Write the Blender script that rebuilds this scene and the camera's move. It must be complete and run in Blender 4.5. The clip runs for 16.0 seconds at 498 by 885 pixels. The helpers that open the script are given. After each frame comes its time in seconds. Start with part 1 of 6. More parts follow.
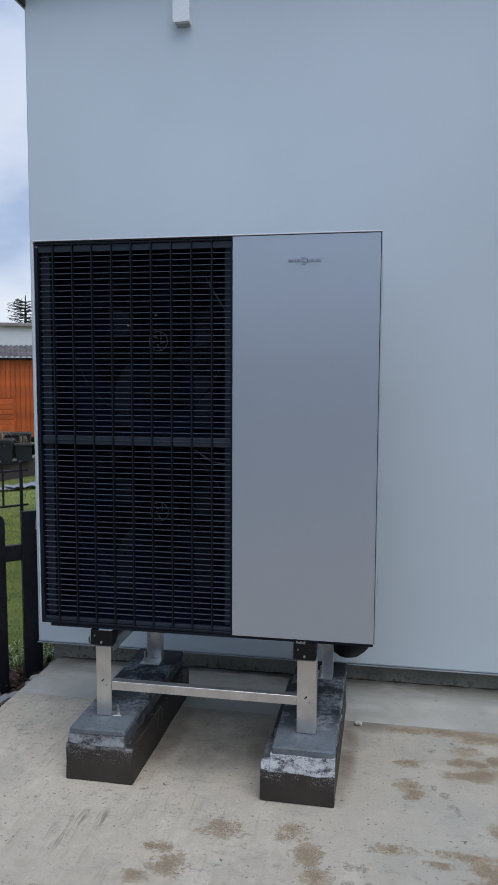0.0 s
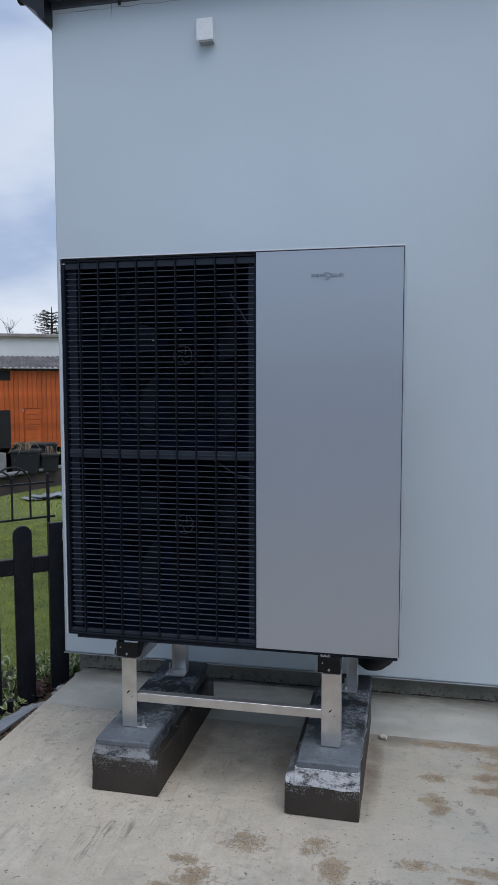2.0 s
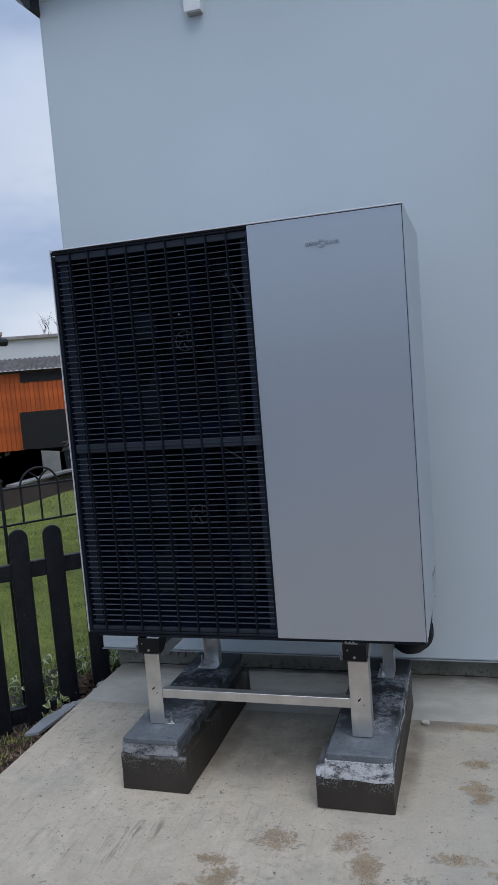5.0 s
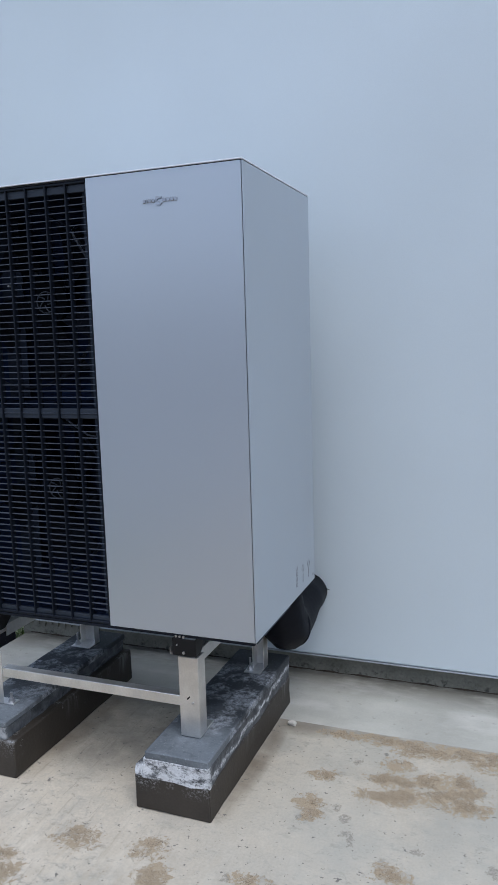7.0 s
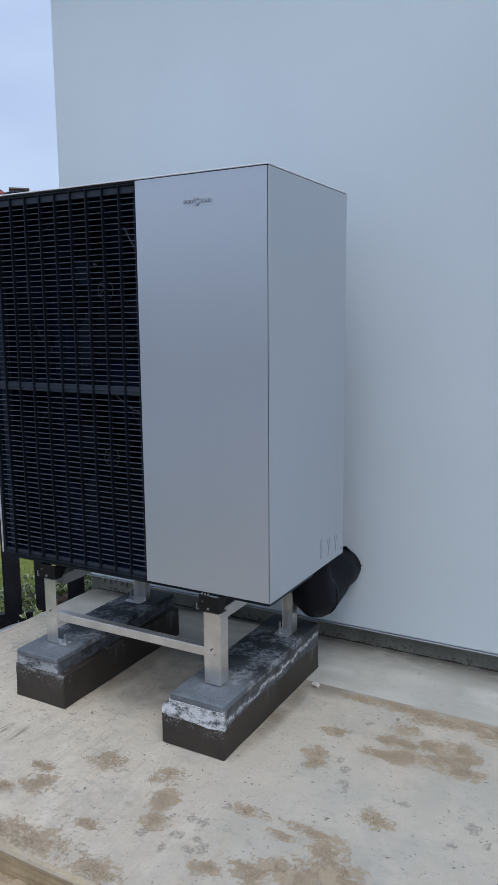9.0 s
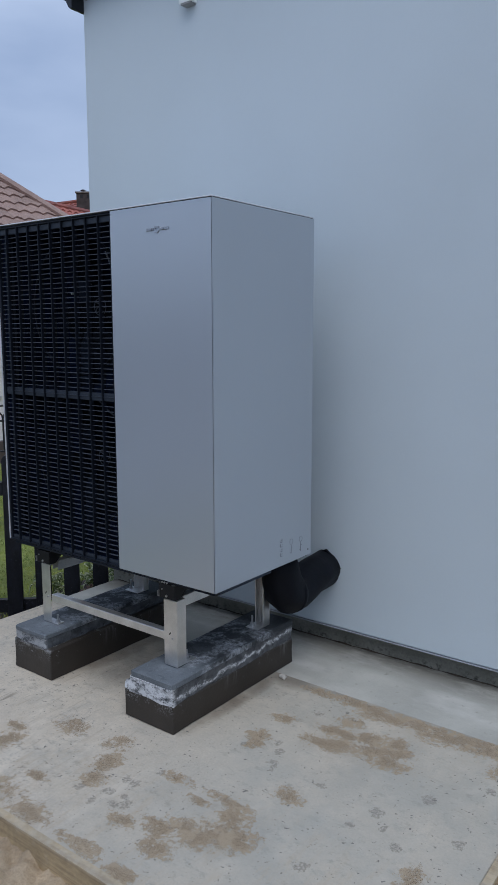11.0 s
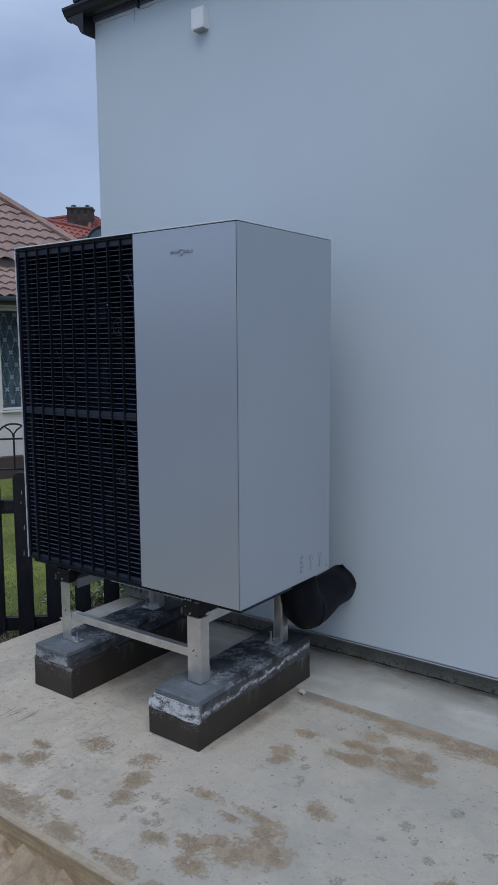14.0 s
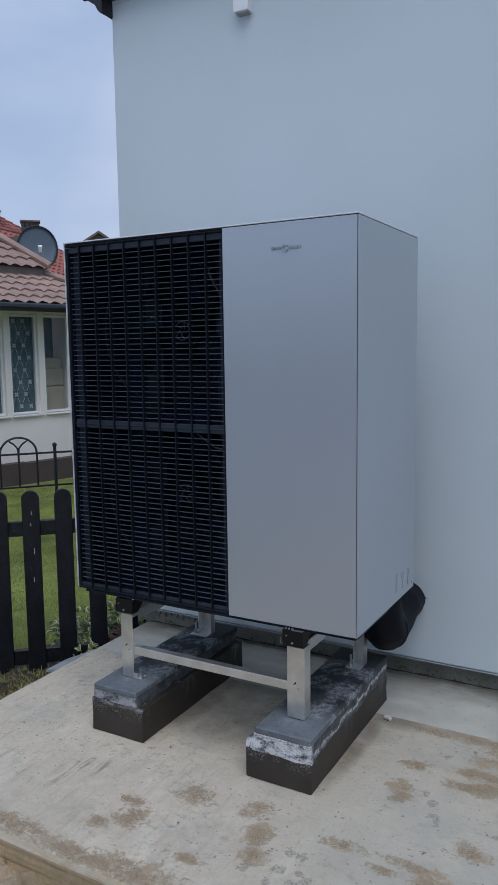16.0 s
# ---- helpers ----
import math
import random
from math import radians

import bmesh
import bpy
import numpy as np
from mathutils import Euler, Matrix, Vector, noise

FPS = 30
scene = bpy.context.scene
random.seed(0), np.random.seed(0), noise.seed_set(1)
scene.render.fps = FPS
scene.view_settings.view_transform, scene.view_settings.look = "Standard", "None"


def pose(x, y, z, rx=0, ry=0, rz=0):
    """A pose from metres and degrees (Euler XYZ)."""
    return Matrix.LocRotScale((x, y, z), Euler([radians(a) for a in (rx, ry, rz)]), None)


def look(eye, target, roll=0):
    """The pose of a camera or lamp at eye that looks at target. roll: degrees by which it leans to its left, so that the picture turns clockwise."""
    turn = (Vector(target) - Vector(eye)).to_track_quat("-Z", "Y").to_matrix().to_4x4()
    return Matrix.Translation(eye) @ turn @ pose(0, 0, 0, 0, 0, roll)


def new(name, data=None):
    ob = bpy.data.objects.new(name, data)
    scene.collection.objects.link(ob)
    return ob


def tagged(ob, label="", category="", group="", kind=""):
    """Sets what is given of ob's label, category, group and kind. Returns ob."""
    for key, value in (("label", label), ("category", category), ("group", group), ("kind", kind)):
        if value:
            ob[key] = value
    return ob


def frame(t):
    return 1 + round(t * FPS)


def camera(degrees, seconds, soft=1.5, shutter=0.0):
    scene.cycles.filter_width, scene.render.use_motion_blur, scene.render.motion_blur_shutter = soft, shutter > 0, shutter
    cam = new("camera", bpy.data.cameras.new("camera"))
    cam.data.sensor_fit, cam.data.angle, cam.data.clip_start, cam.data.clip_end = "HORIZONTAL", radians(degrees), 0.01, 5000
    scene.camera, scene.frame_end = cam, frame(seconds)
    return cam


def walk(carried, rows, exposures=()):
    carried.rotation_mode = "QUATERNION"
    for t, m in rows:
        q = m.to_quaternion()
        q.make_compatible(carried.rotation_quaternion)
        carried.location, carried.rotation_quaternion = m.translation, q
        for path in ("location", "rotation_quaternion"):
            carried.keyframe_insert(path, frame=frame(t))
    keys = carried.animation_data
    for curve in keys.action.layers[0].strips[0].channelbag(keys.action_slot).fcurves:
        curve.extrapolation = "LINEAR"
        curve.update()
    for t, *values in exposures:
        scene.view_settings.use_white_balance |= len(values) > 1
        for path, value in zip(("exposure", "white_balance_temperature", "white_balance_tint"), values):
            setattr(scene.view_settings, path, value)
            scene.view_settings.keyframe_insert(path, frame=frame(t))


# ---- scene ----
cam = camera(36.8, 16.0)
PATH = [
    (0, (0.02, -2.361, 1.371), (-0.338, -0.402, 1.188), 0.2),
    (0.5, (0.025, -2.357, 1.375), (-0.324, -0.395, 1.206), 0.3),
    (1, (0.029, -2.362, 1.377), (-0.349, -0.405, 1.214), 0.1),
    (1.5, (0.032, -2.362, 1.379), (-0.376, -0.411, 1.212), -0.1),
    (2, (0.024, -2.375, 1.388), (-0.398, -0.426, 1.228), -0.1),
    (2.5, (0.019, -2.386, 1.4), (-0.395, -0.434, 1.262), -0.2),
    (3, (0.023, -2.391, 1.391), (-0.381, -0.434, 1.297), -0.4),
    (3.5, (0.015, -2.381, 1.384), (-0.355, -0.417, 1.297), -0.4),
    (4, (0.026, -2.36, 1.378), (-0.34, -0.396, 1.292), -1.4),
    (4.2, (0.038, -2.333, 1.382), (-0.356, -0.381, 1.191), -3.6),
    (6.3, (0.512, -2.019, 1.343), (-0.254, -0.183, 1.134), -0.9),
    (6.5, (0.563, -1.967, 1.339), (-0.185, -0.125, 1.129), -1.1),
    (7, (0.708, -1.854, 1.353), (-0.002, -0.005, 1.075), -1.7),
    (7.5, (0.868, -1.846, 1.364), (-0.161, -0.157, 1.066), -1.7),
    (8, (0.924, -1.902, 1.367), (-0.071, -0.195, 1.056), -1.0),
    (8.5, (0.932, -1.944, 1.388), (-0.034, -0.221, 1.074), -0.3),
    (9, (1.008, -1.948, 1.368), (0.052, -0.22, 1.049), -0.5),
    (9.5, (1.176, -1.915, 1.363), (0.173, -0.216, 1.037), -0.9),
    (10, (1.346, -1.88, 1.395), (0.224, -0.257, 1.068), -0.2),
    (10.2, (1.389, -1.879, 1.391), (0.254, -0.264, 1.07), -0.2),
    (12.3, (1.719, -1.82, 1.377), (0.432, -0.311, 1.121), 0.5),
    (12.5, (1.709, -1.83, 1.384), (0.432, -0.313, 1.124), 0.3),
    (13, (1.707, -1.831, 1.383), (0.459, -0.291, 1.119), -0.1),
    (13.5, (1.648, -1.876, 1.399), (0.415, -0.325, 1.132), -0.5),
    (14, (1.487, -1.956, 1.405), (0.308, -0.36, 1.149), -0.4),
    (14.5, (1.349, -2.037, 1.407), (0.253, -0.383, 1.156), -0.3),
    (15, (1.197, -2.046, 1.396), (0.169, -0.351, 1.138), 0.1),
    (15.5, (1.004, -2.043, 1.407), (-0.022, -0.346, 1.15), 0.1),
    (16, (0.809, -2.125, 1.413), (-0.159, -0.392, 1.166), -0.8),
]
EXPOSURE = [(t, stops + 0.12, warm, 11) for t, stops, warm in ((0.0, -0.02, 6050), (2.0, -0.07, 6050), (4.0, -0.17, 6000), (6.5, 0.08, 6000), (7.0, 0.38, 6050), (8.0, 0.28, 6050), (9.0, 0.20, 6050), (10.0, 0.02, 5950), (12.5, -0.25, 5850), (14.0, -0.28, 5800), (15.0, -0.15, 5900), (16.0, -0.10, 5950))]
walk(cam, [(t, look(eye, target, roll)) for t, eye, target, roll in PATH], EXPOSURE)

# ---- world, sun ----
world = bpy.data.worlds.new("sky")
scene.world = world
world.use_nodes = True
wn, wl = world.node_tree.nodes, world.node_tree.links
wn.clear()
SUN_EL, SUN_AZ = 62.0, 145.0
sky = wn.new("ShaderNodeTexSky")
sky.sky_type, sky.sun_disc = "NISHITA", False
sky.sun_elevation, sky.sun_rotation = radians(SUN_EL), radians(SUN_AZ)
sky.dust_density, sky.air_density = 2.0, 1.0
w_co = wn.new("ShaderNodeTexCoord")
w_map = wn.new("ShaderNodeMapping")
w_map.inputs["Scale"].default_value = (1.0, 1.0, 2.6)
w_noise = wn.new("ShaderNodeTexNoise")
w_noise.inputs["Scale"].default_value, w_noise.inputs["Detail"].default_value, w_noise.inputs["Roughness"].default_value = 2.7, 5.0, 0.48
w_ramp = wn.new("ShaderNodeValToRGB")
w_ramp.color_ramp.elements[0].position, w_ramp.color_ramp.elements[0].color = 0.36, (2.6, 3.5, 5.2, 1)
w_ramp.color_ramp.elements[1].position, w_ramp.color_ramp.elements[1].color = 0.72, (7.2, 8.1, 9.6, 1)
w_mix = wn.new("ShaderNodeMixRGB")
w_mix.inputs[0].default_value = 0.86
w_bg = wn.new("ShaderNodeBackground")
w_bg.inputs["Strength"].default_value = 0.1
w_out = wn.new("ShaderNodeOutputWorld")
wl.new(w_co.outputs["Generated"], w_map.inputs[0])
wl.new(w_map.outputs[0], w_noise.inputs["Vector"])
wl.new(w_noise.outputs["Fac"], w_ramp.inputs[0])
w_sep = wn.new("ShaderNodeSeparateXYZ")
wl.new(w_co.outputs["Generated"], w_sep.inputs[0])
w_low = wn.new("ShaderNodeMapRange")
w_low.inputs["From Min"].default_value, w_low.inputs["From Max"].default_value = 0.30, 0.0
w_low.inputs["To Min"].default_value, w_low.inputs["To Max"].default_value = 0.0, 0.45
wl.new(w_sep.outputs["Z"], w_low.inputs["Value"])
w_pale = wn.new("ShaderNodeMixRGB")
w_pale.inputs[2].default_value = (7.8, 8.3, 9.0, 1)
wl.new(w_low.outputs[0], w_pale.inputs[0])
wl.new(w_ramp.outputs[0], w_pale.inputs[1])
w_dot = wn.new("ShaderNodeVectorMath")
w_dot.operation = "DOT_PRODUCT"
w_dot.inputs[1].default_value = Vector((-0.30, 0.94, 0.08)).normalized()
wl.new(w_co.outputs["Generated"], w_dot.inputs[0])
w_break = wn.new("ShaderNodeMapRange")
w_break.inputs["From Min"].default_value, w_break.inputs["From Max"].default_value = 0.90, 0.995
wl.new(w_dot.outputs["Value"], w_break.inputs["Value"])
w_torn = wn.new("ShaderNodeMapRange")
w_torn.inputs["From Min"].default_value, w_torn.inputs["From Max"].default_value = 0.40, 0.58
wl.new(w_noise.outputs["Fac"], w_torn.inputs["Value"])
w_both = wn.new("ShaderNodeMath")
w_both.operation = "MULTIPLY"
wl.new(w_break.outputs[0], w_both.inputs[0])
wl.new(w_torn.outputs[0], w_both.inputs[1])
w_gap = wn.new("ShaderNodeMixRGB")
w_gap.inputs[2].default_value = (8.4, 8.5, 8.7, 1)
wl.new(w_both.outputs[0], w_gap.inputs[0])
w_side = wn.new("ShaderNodeVectorMath")
w_side.operation = "DOT_PRODUCT"
w_side.inputs[1].default_value = Vector((-0.66, 0.74, 0.22)).normalized()
wl.new(w_co.outputs["Generated"], w_side.inputs[0])
w_amount = wn.new("ShaderNodeMapRange")
w_amount.inputs["From Min"].default_value, w_amount.inputs["From Max"].default_value = 0.94, 0.995
w_amount.inputs["To Max"].default_value = 0.75
wl.new(w_side.outputs["Value"], w_amount.inputs["Value"])
w_bank = wn.new("ShaderNodeMixRGB")
w_bank.inputs[2].default_value = (4.4, 5.2, 6.7, 1)
wl.new(w_amount.outputs[0], w_bank.inputs[0])
wl.new(w_pale.outputs[0], w_bank.inputs[1])
wl.new(sky.outputs[0], w_mix.inputs[1])
wl.new(w_bank.outputs[0], w_gap.inputs[1])
wl.new(w_gap.outputs[0], w_mix.inputs[2])
wl.new(w_mix.outputs[0], w_bg.inputs["Color"])
wl.new(w_bg.outputs[0], w_out.inputs[0])
sun = new("sun", bpy.data.lights.new("sun", "SUN"))
sun.data.energy, sun.data.angle, sun.data.color = 1.3, radians(50), (1.0, 0.96, 0.90)
sun.matrix_basis = look((0, 0, 0), (-math.cos(radians(SUN_EL)) * math.sin(radians(SUN_AZ)), -math.cos(radians(SUN_EL)) * math.cos(radians(SUN_AZ)), -math.sin(radians(SUN_EL))))


# ---- materials ----
def shader(name, color, rough=0.6, metal=0.0, vary=0.12, scale=6.0, fine=0.06, fine_scale=90.0, bump=0.1, bump_scale=120.0, spec=0.5, dark=None, per_piece=0.0):
    """A surface with variation at two scales, fine relief and, where wanted, a shade of its own for each piece."""
    m = bpy.data.materials.new(name)
    m.use_nodes = True
    n, l = m.node_tree.nodes, m.node_tree.links
    b = n["Principled BSDF"]
    b.inputs["Roughness"].default_value, b.inputs["Metallic"].default_value = rough, metal
    b.inputs["Specular IOR Level"].default_value = spec
    co = n.new("ShaderNodeTexCoord")
    big, small = n.new("ShaderNodeTexNoise"), n.new("ShaderNodeTexNoise")
    big.inputs["Scale"].default_value, big.inputs["Detail"].default_value = scale, 5
    small.inputs["Scale"].default_value, small.inputs["Detail"].default_value = fine_scale, 3
    for t in (big, small):
        l.new(co.outputs["Object"], t.inputs["Vector"])
    mix = n.new("ShaderNodeMixRGB")
    low = dark or tuple(c * (1 - 2 * vary) for c in color)
    mix.inputs[1].default_value, mix.inputs[2].default_value = (*low, 1), (*(c * (1 + (0 if dark else vary)) for c in color), 1)
    ramp = n.new("ShaderNodeValToRGB")
    ramp.color_ramp.elements[0].position, ramp.color_ramp.elements[1].position = 0.3, 0.7
    l.new(big.outputs["Fac"], ramp.inputs[0])
    l.new(ramp.outputs[0], mix.inputs[0])
    hsv = n.new("ShaderNodeHueSaturation")
    add = n.new("ShaderNodeMath")
    add.operation = "MULTIPLY_ADD"
    add.inputs[1].default_value, add.inputs[2].default_value = fine * 4, 1 - fine * 2
    l.new(small.outputs["Fac"], add.inputs[0])
    value = add.outputs[0]
    if per_piece:
        info, more = n.new("ShaderNodeObjectInfo"), n.new("ShaderNodeMath")
        more.operation = "MULTIPLY_ADD"
        more.inputs[1].default_value, more.inputs[2].default_value = per_piece, 1 - per_piece / 2
        l.new(info.outputs["Random"], more.inputs[0])
        both = n.new("ShaderNodeMath")
        both.operation = "MULTIPLY"
        l.new(value, both.inputs[0])
        l.new(more.outputs[0], both.inputs[1])
        value = both.outputs[0]
    l.new(value, hsv.inputs["Value"])
    l.new(mix.outputs[0], hsv.inputs["Color"])
    l.new(hsv.outputs[0], b.inputs["Base Color"])
    if bump:
        bp, bt = n.new("ShaderNodeBump"), n.new("ShaderNodeTexNoise")
        bt.inputs["Scale"].default_value, bt.inputs["Detail"].default_value = bump_scale, 4
        bp.inputs["Strength"].default_value, bp.inputs["Distance"].default_value = bump, 0.004
        l.new(co.outputs["Object"], bt.inputs["Vector"])
        l.new(bt.outputs["Fac"], bp.inputs["Height"])
        l.new(bp.outputs[0], b.inputs["Normal"])
    return m


def overlay(m, color, mask, rough=None):
    """Lays a second colour over a surface where the mask (a socket) is 1."""
    n, l = m.node_tree.nodes, m.node_tree.links
    b = n["Principled BSDF"]
    old = b.inputs["Base Color"].links[0].from_socket
    mix = n.new("ShaderNodeMixRGB")
    mix.inputs[2].default_value = (*color, 1)
    l.new(mask, mix.inputs[0])
    l.new(old, mix.inputs[1])
    l.new(mix.outputs[0], b.inputs["Base Color"])
    return mix


def thin(m, share):
    """Lets part of the light through a leaf or blade."""
    n, l = m.node_tree.nodes, m.node_tree.links
    b, out = n["Principled BSDF"], n["Material Output"]
    tr, mix = n.new("ShaderNodeBsdfTranslucent"), n.new("ShaderNodeMixShader")
    l.new(b.inputs["Base Color"].links[0].from_socket, tr.inputs["Color"])
    mix.inputs[0].default_value = share
    l.new(b.outputs[0], mix.inputs[1])
    l.new(tr.outputs[0], mix.inputs[2])
    l.new(mix.outputs[0], out.inputs["Surface"])


def calc(m, op, a, b=None, c=None, clamp=False):
    n, l = m.node_tree.nodes, m.node_tree.links
    k = n.new("ShaderNodeMath")
    k.operation, k.use_clamp = op, clamp
    for i, v in enumerate((a, b, c)):
        if v is None:
            continue
        if isinstance(v, (int, float)):
            k.inputs[i].default_value = v
        else:
            l.new(v, k.inputs[i])
    return k.outputs[0]


def noise_of(m, scale, detail=5.0, rough=0.55, stretch=(1, 1, 1), turn=0.0):
    n, l = m.node_tree.nodes, m.node_tree.links
    co, mp, t = n.new("ShaderNodeTexCoord"), n.new("ShaderNodeMapping"), n.new("ShaderNodeTexNoise")
    mp.inputs["Scale"].default_value = stretch
    mp.inputs["Rotation"].default_value = (0, 0, radians(turn))
    t.inputs["Scale"].default_value, t.inputs["Detail"].default_value, t.inputs["Roughness"].default_value = scale, detail, rough
    l.new(co.outputs["Object"], mp.inputs[0])
    l.new(mp.outputs[0], t.inputs["Vector"])
    return t.outputs["Fac"]


def place_of(m):
    n, l = m.node_tree.nodes, m.node_tree.links
    co, s = n.new("ShaderNodeTexCoord"), n.new("ShaderNodeSeparateXYZ")
    l.new(co.outputs["Object"], s.inputs[0])
    return s.outputs


PLASTER = shader("white_render", (0.592, 0.655, 0.685), 0.9, vary=0.02, scale=1.4, fine=0.015, fine_scale=260, bump=0.12, bump_scale=420)
SILVER = shader("silver_paint", (0.485, 0.525, 0.568), 0.31, metal=0.52, vary=0.012, scale=1.5, fine=0.01, fine_scale=600, bump=0.02, bump_scale=700)
SILVER_EDGE = shader("silver_edge", (0.80, 0.81, 0.83), 0.35, metal=0.25, vary=0.02, bump=0.0)
SEAM = shader("seam_black", (0.012, 0.012, 0.014), 0.7, bump=0.0)
SLAT = shader("slat_plastic", (0.060, 0.070, 0.092), 0.34, vary=0.15, scale=9, fine=0.08, fine_scale=150, bump=0.0)
GRILLE = shader("grille_plastic", (0.007, 0.010, 0.017), 0.5, spec=0.22, vary=0.12, scale=9, fine=0.05, fine_scale=150, bump=0.04, bump_scale=300)
INNER = shader("inner_plastic", (0.026, 0.036, 0.056), 0.55, spec=0.3, vary=0.1, bump=0.03)
CAVITY = shader("fan_chamber", (0.013, 0.021, 0.050), 0.9, spec=0.1, vary=0.2, bump=0.0)
EMBLEM = shader("moulded_emblem", (0.055, 0.062, 0.075), 0.5, bump=0.0)
HUB = shader("fan_hub", (0.0018, 0.0026, 0.0048), 0.8, spec=0.1, vary=0.2, bump=0.0)
FAN = shader("fan_plastic", (0.007, 0.010, 0.019), 0.6, spec=0.2, vary=0.2, bump=0.0)
MOTOR = shader("motor_bracket", (0.014, 0.02, 0.034), 0.6, spec=0.2, vary=0.2, bump=0.0)
RAIL = shader("rail_plastic", (0.026, 0.033, 0.046), 0.45, spec=0.3, vary=0.12, scale=9, bump=0.0)
STEEL = shader("brushed_steel", (0.76, 0.75, 0.73), 0.34, metal=0.9, vary=0.08, scale=14, fine=0.06, fine_scale=180, bump=0.06, bump_scale=260)
ZINC = shader("zinc_bolt", (0.55, 0.55, 0.56), 0.35, metal=0.9, bump=0.0)
BLACK_METAL = shader("black_bracket", (0.005, 0.005, 0.006), 0.5, spec=0.3, vary=0.15, bump=0.05)
FOAM = shader("black_insulation", (0.0036, 0.0048, 0.009), 0.6, spec=0.2, vary=0.2, scale=10, fine=0.06, bump=0.35, bump_scale=45)
INK = shader("grey_print", (0.22, 0.233, 0.26), 0.6, bump=0.0)
BADGE = shader("chrome_badge", (0.46, 0.47, 0.50), 0.3, metal=1.0, bump=0.0)
GUTTER = shader("anthracite_gutter", (0.012, 0.013, 0.017), 0.38, vary=0.15, scale=3, bump=0.03)
FLASHING = shader("grey_flashing", (0.42, 0.44, 0.47), 0.5, metal=0.3, bump=0.02)
WHITE_PLASTIC = shader("white_plastic", (0.80, 0.81, 0.80), 0.45, vary=0.02, bump=0.0)
PLINTH = shader("grey_plinth", (0.27, 0.26, 0.22), 0.9, vary=0.3, scale=7, fine=0.16, bump=1.0, bump_scale=45, dark=(0.17, 0.165, 0.135))
CONCRETE = shader("slab_concrete", (0.60, 0.525, 0.415), 0.88, vary=0.10, scale=2.6, fine=0.09, fine_scale=130, bump=0.45, bump_scale=90)
CONCRETE_BACK = shader("slab_strip_concrete", (0.47, 0.455, 0.40), 0.88, vary=0.12, scale=3.2, fine=0.04, fine_scale=150, bump=0.25, bump_scale=110)
BLOCK = shader("dark_coated_block", (0.037, 0.030, 0.0235), 0.55, vary=0.16, scale=5, fine=0.12, fine_scale=160, bump=0.2, bump_scale=90)
MORTAR = shader("pale_mortar", (0.13, 0.135, 0.14), 0.9, vary=0.3, scale=30, fine=0.2, fine_scale=140, bump=1.0, bump_scale=70, dark=(0.045, 0.048, 0.052))
SHADE_STRIP = shader("shade_strip", (0.10, 0.11, 0.13), 0.8, vary=0.2, scale=4, bump=0.1)
MORTAR_DARK = shader("grey_mortar", (0.13, 0.14, 0.15), 0.9, vary=0.3, scale=26, fine=0.16, fine_scale=140, bump=0.9, bump_scale=70, dark=(0.04, 0.043, 0.046))
CAP = shader("slate_cap", (0.135, 0.152, 0.168), 0.7, vary=0.16, scale=4, fine=0.1, fine_scale=140, bump=0.25, bump_scale=140)
BOARD = shader("formwork_timber", (0.47, 0.36, 0.21), 0.85, vary=0.2, scale=5, fine=0.12, fine_scale=80, bump=0.5, bump_scale=70)
SAND = shader("building_sand", (0.42, 0.325, 0.215), 0.95, vary=0.16, scale=7, fine=0.14, fine_scale=160, bump=0.9, bump_scale=160)
SAND_GRAIN = shader("sand_grains", (0.46, 0.36, 0.245), 0.95, vary=0.2, scale=40, bump=0.0)
g_n, g_l = SAND_GRAIN.node_tree.nodes, SAND_GRAIN.node_tree.links
g_geo, g_ramp = g_n.new("ShaderNodeNewGeometry"), g_n.new("ShaderNodeValToRGB")
g_ramp.color_ramp.elements[0].color, g_ramp.color_ramp.elements[1].color = (0.14, 0.105, 0.07, 1), (0.50, 0.415, 0.31, 1)
g_mid = g_ramp.color_ramp.elements.new(0.35)
g_mid.color = (0.36, 0.285, 0.195, 1)
g_l.new(g_geo.outputs["Random Per Island"], g_ramp.inputs[0])
g_l.new(g_ramp.outputs[0], g_n["Principled BSDF"].inputs["Base Color"])
SOIL = shader("dark_soil", (0.060, 0.048, 0.036), 0.95, vary=0.3, scale=12, fine=0.2, bump=0.9, bump_scale=70)
GROUND = shader("turf_ground", (0.21, 0.24, 0.062), 0.95, vary=0.25, scale=0.9, fine=0.2, fine_scale=40, bump=0.8, bump_scale=40)
GRASS = shader("grass_blades", (0.47, 0.50, 0.10), 0.7, vary=0.3, dark=(0.12, 0.19, 0.042), scale=4.5, fine=0.2, fine_scale=12, bump=0.0)
FENCE_PAINT = shader("black_fence_paint", (0.010, 0.011, 0.016), 0.42, spec=0.4, vary=0.3, scale=18, fine=0.3, fine_scale=70, bump=0.5, bump_scale=50)
IRON = shader("black_iron", (0.009, 0.009, 0.011), 0.45, vary=0.2, bump=0.1)
LEAF = shader("variegated_leaf", (0.22, 0.29, 0.09), 0.5, vary=0.2, scale=30, bump=0.0, per_piece=0.5)
DEAD_LEAF = shader("dead_leaf", (0.10, 0.055, 0.035), 0.8, vary=0.4, scale=20, bump=0.0)
DRY_STEM = shader("dry_stem", (0.30, 0.23, 0.15), 0.85, vary=0.25, bump=0.0)
CREAM = shader("cream_render", (0.93, 0.86, 0.79), 0.9, vary=0.04, scale=1.5, bump=0.2, bump_scale=200)
BROWN_BAND = shader("brown_plinth", (0.085, 0.062, 0.056), 0.85, vary=0.12, scale=2, bump=0.3)
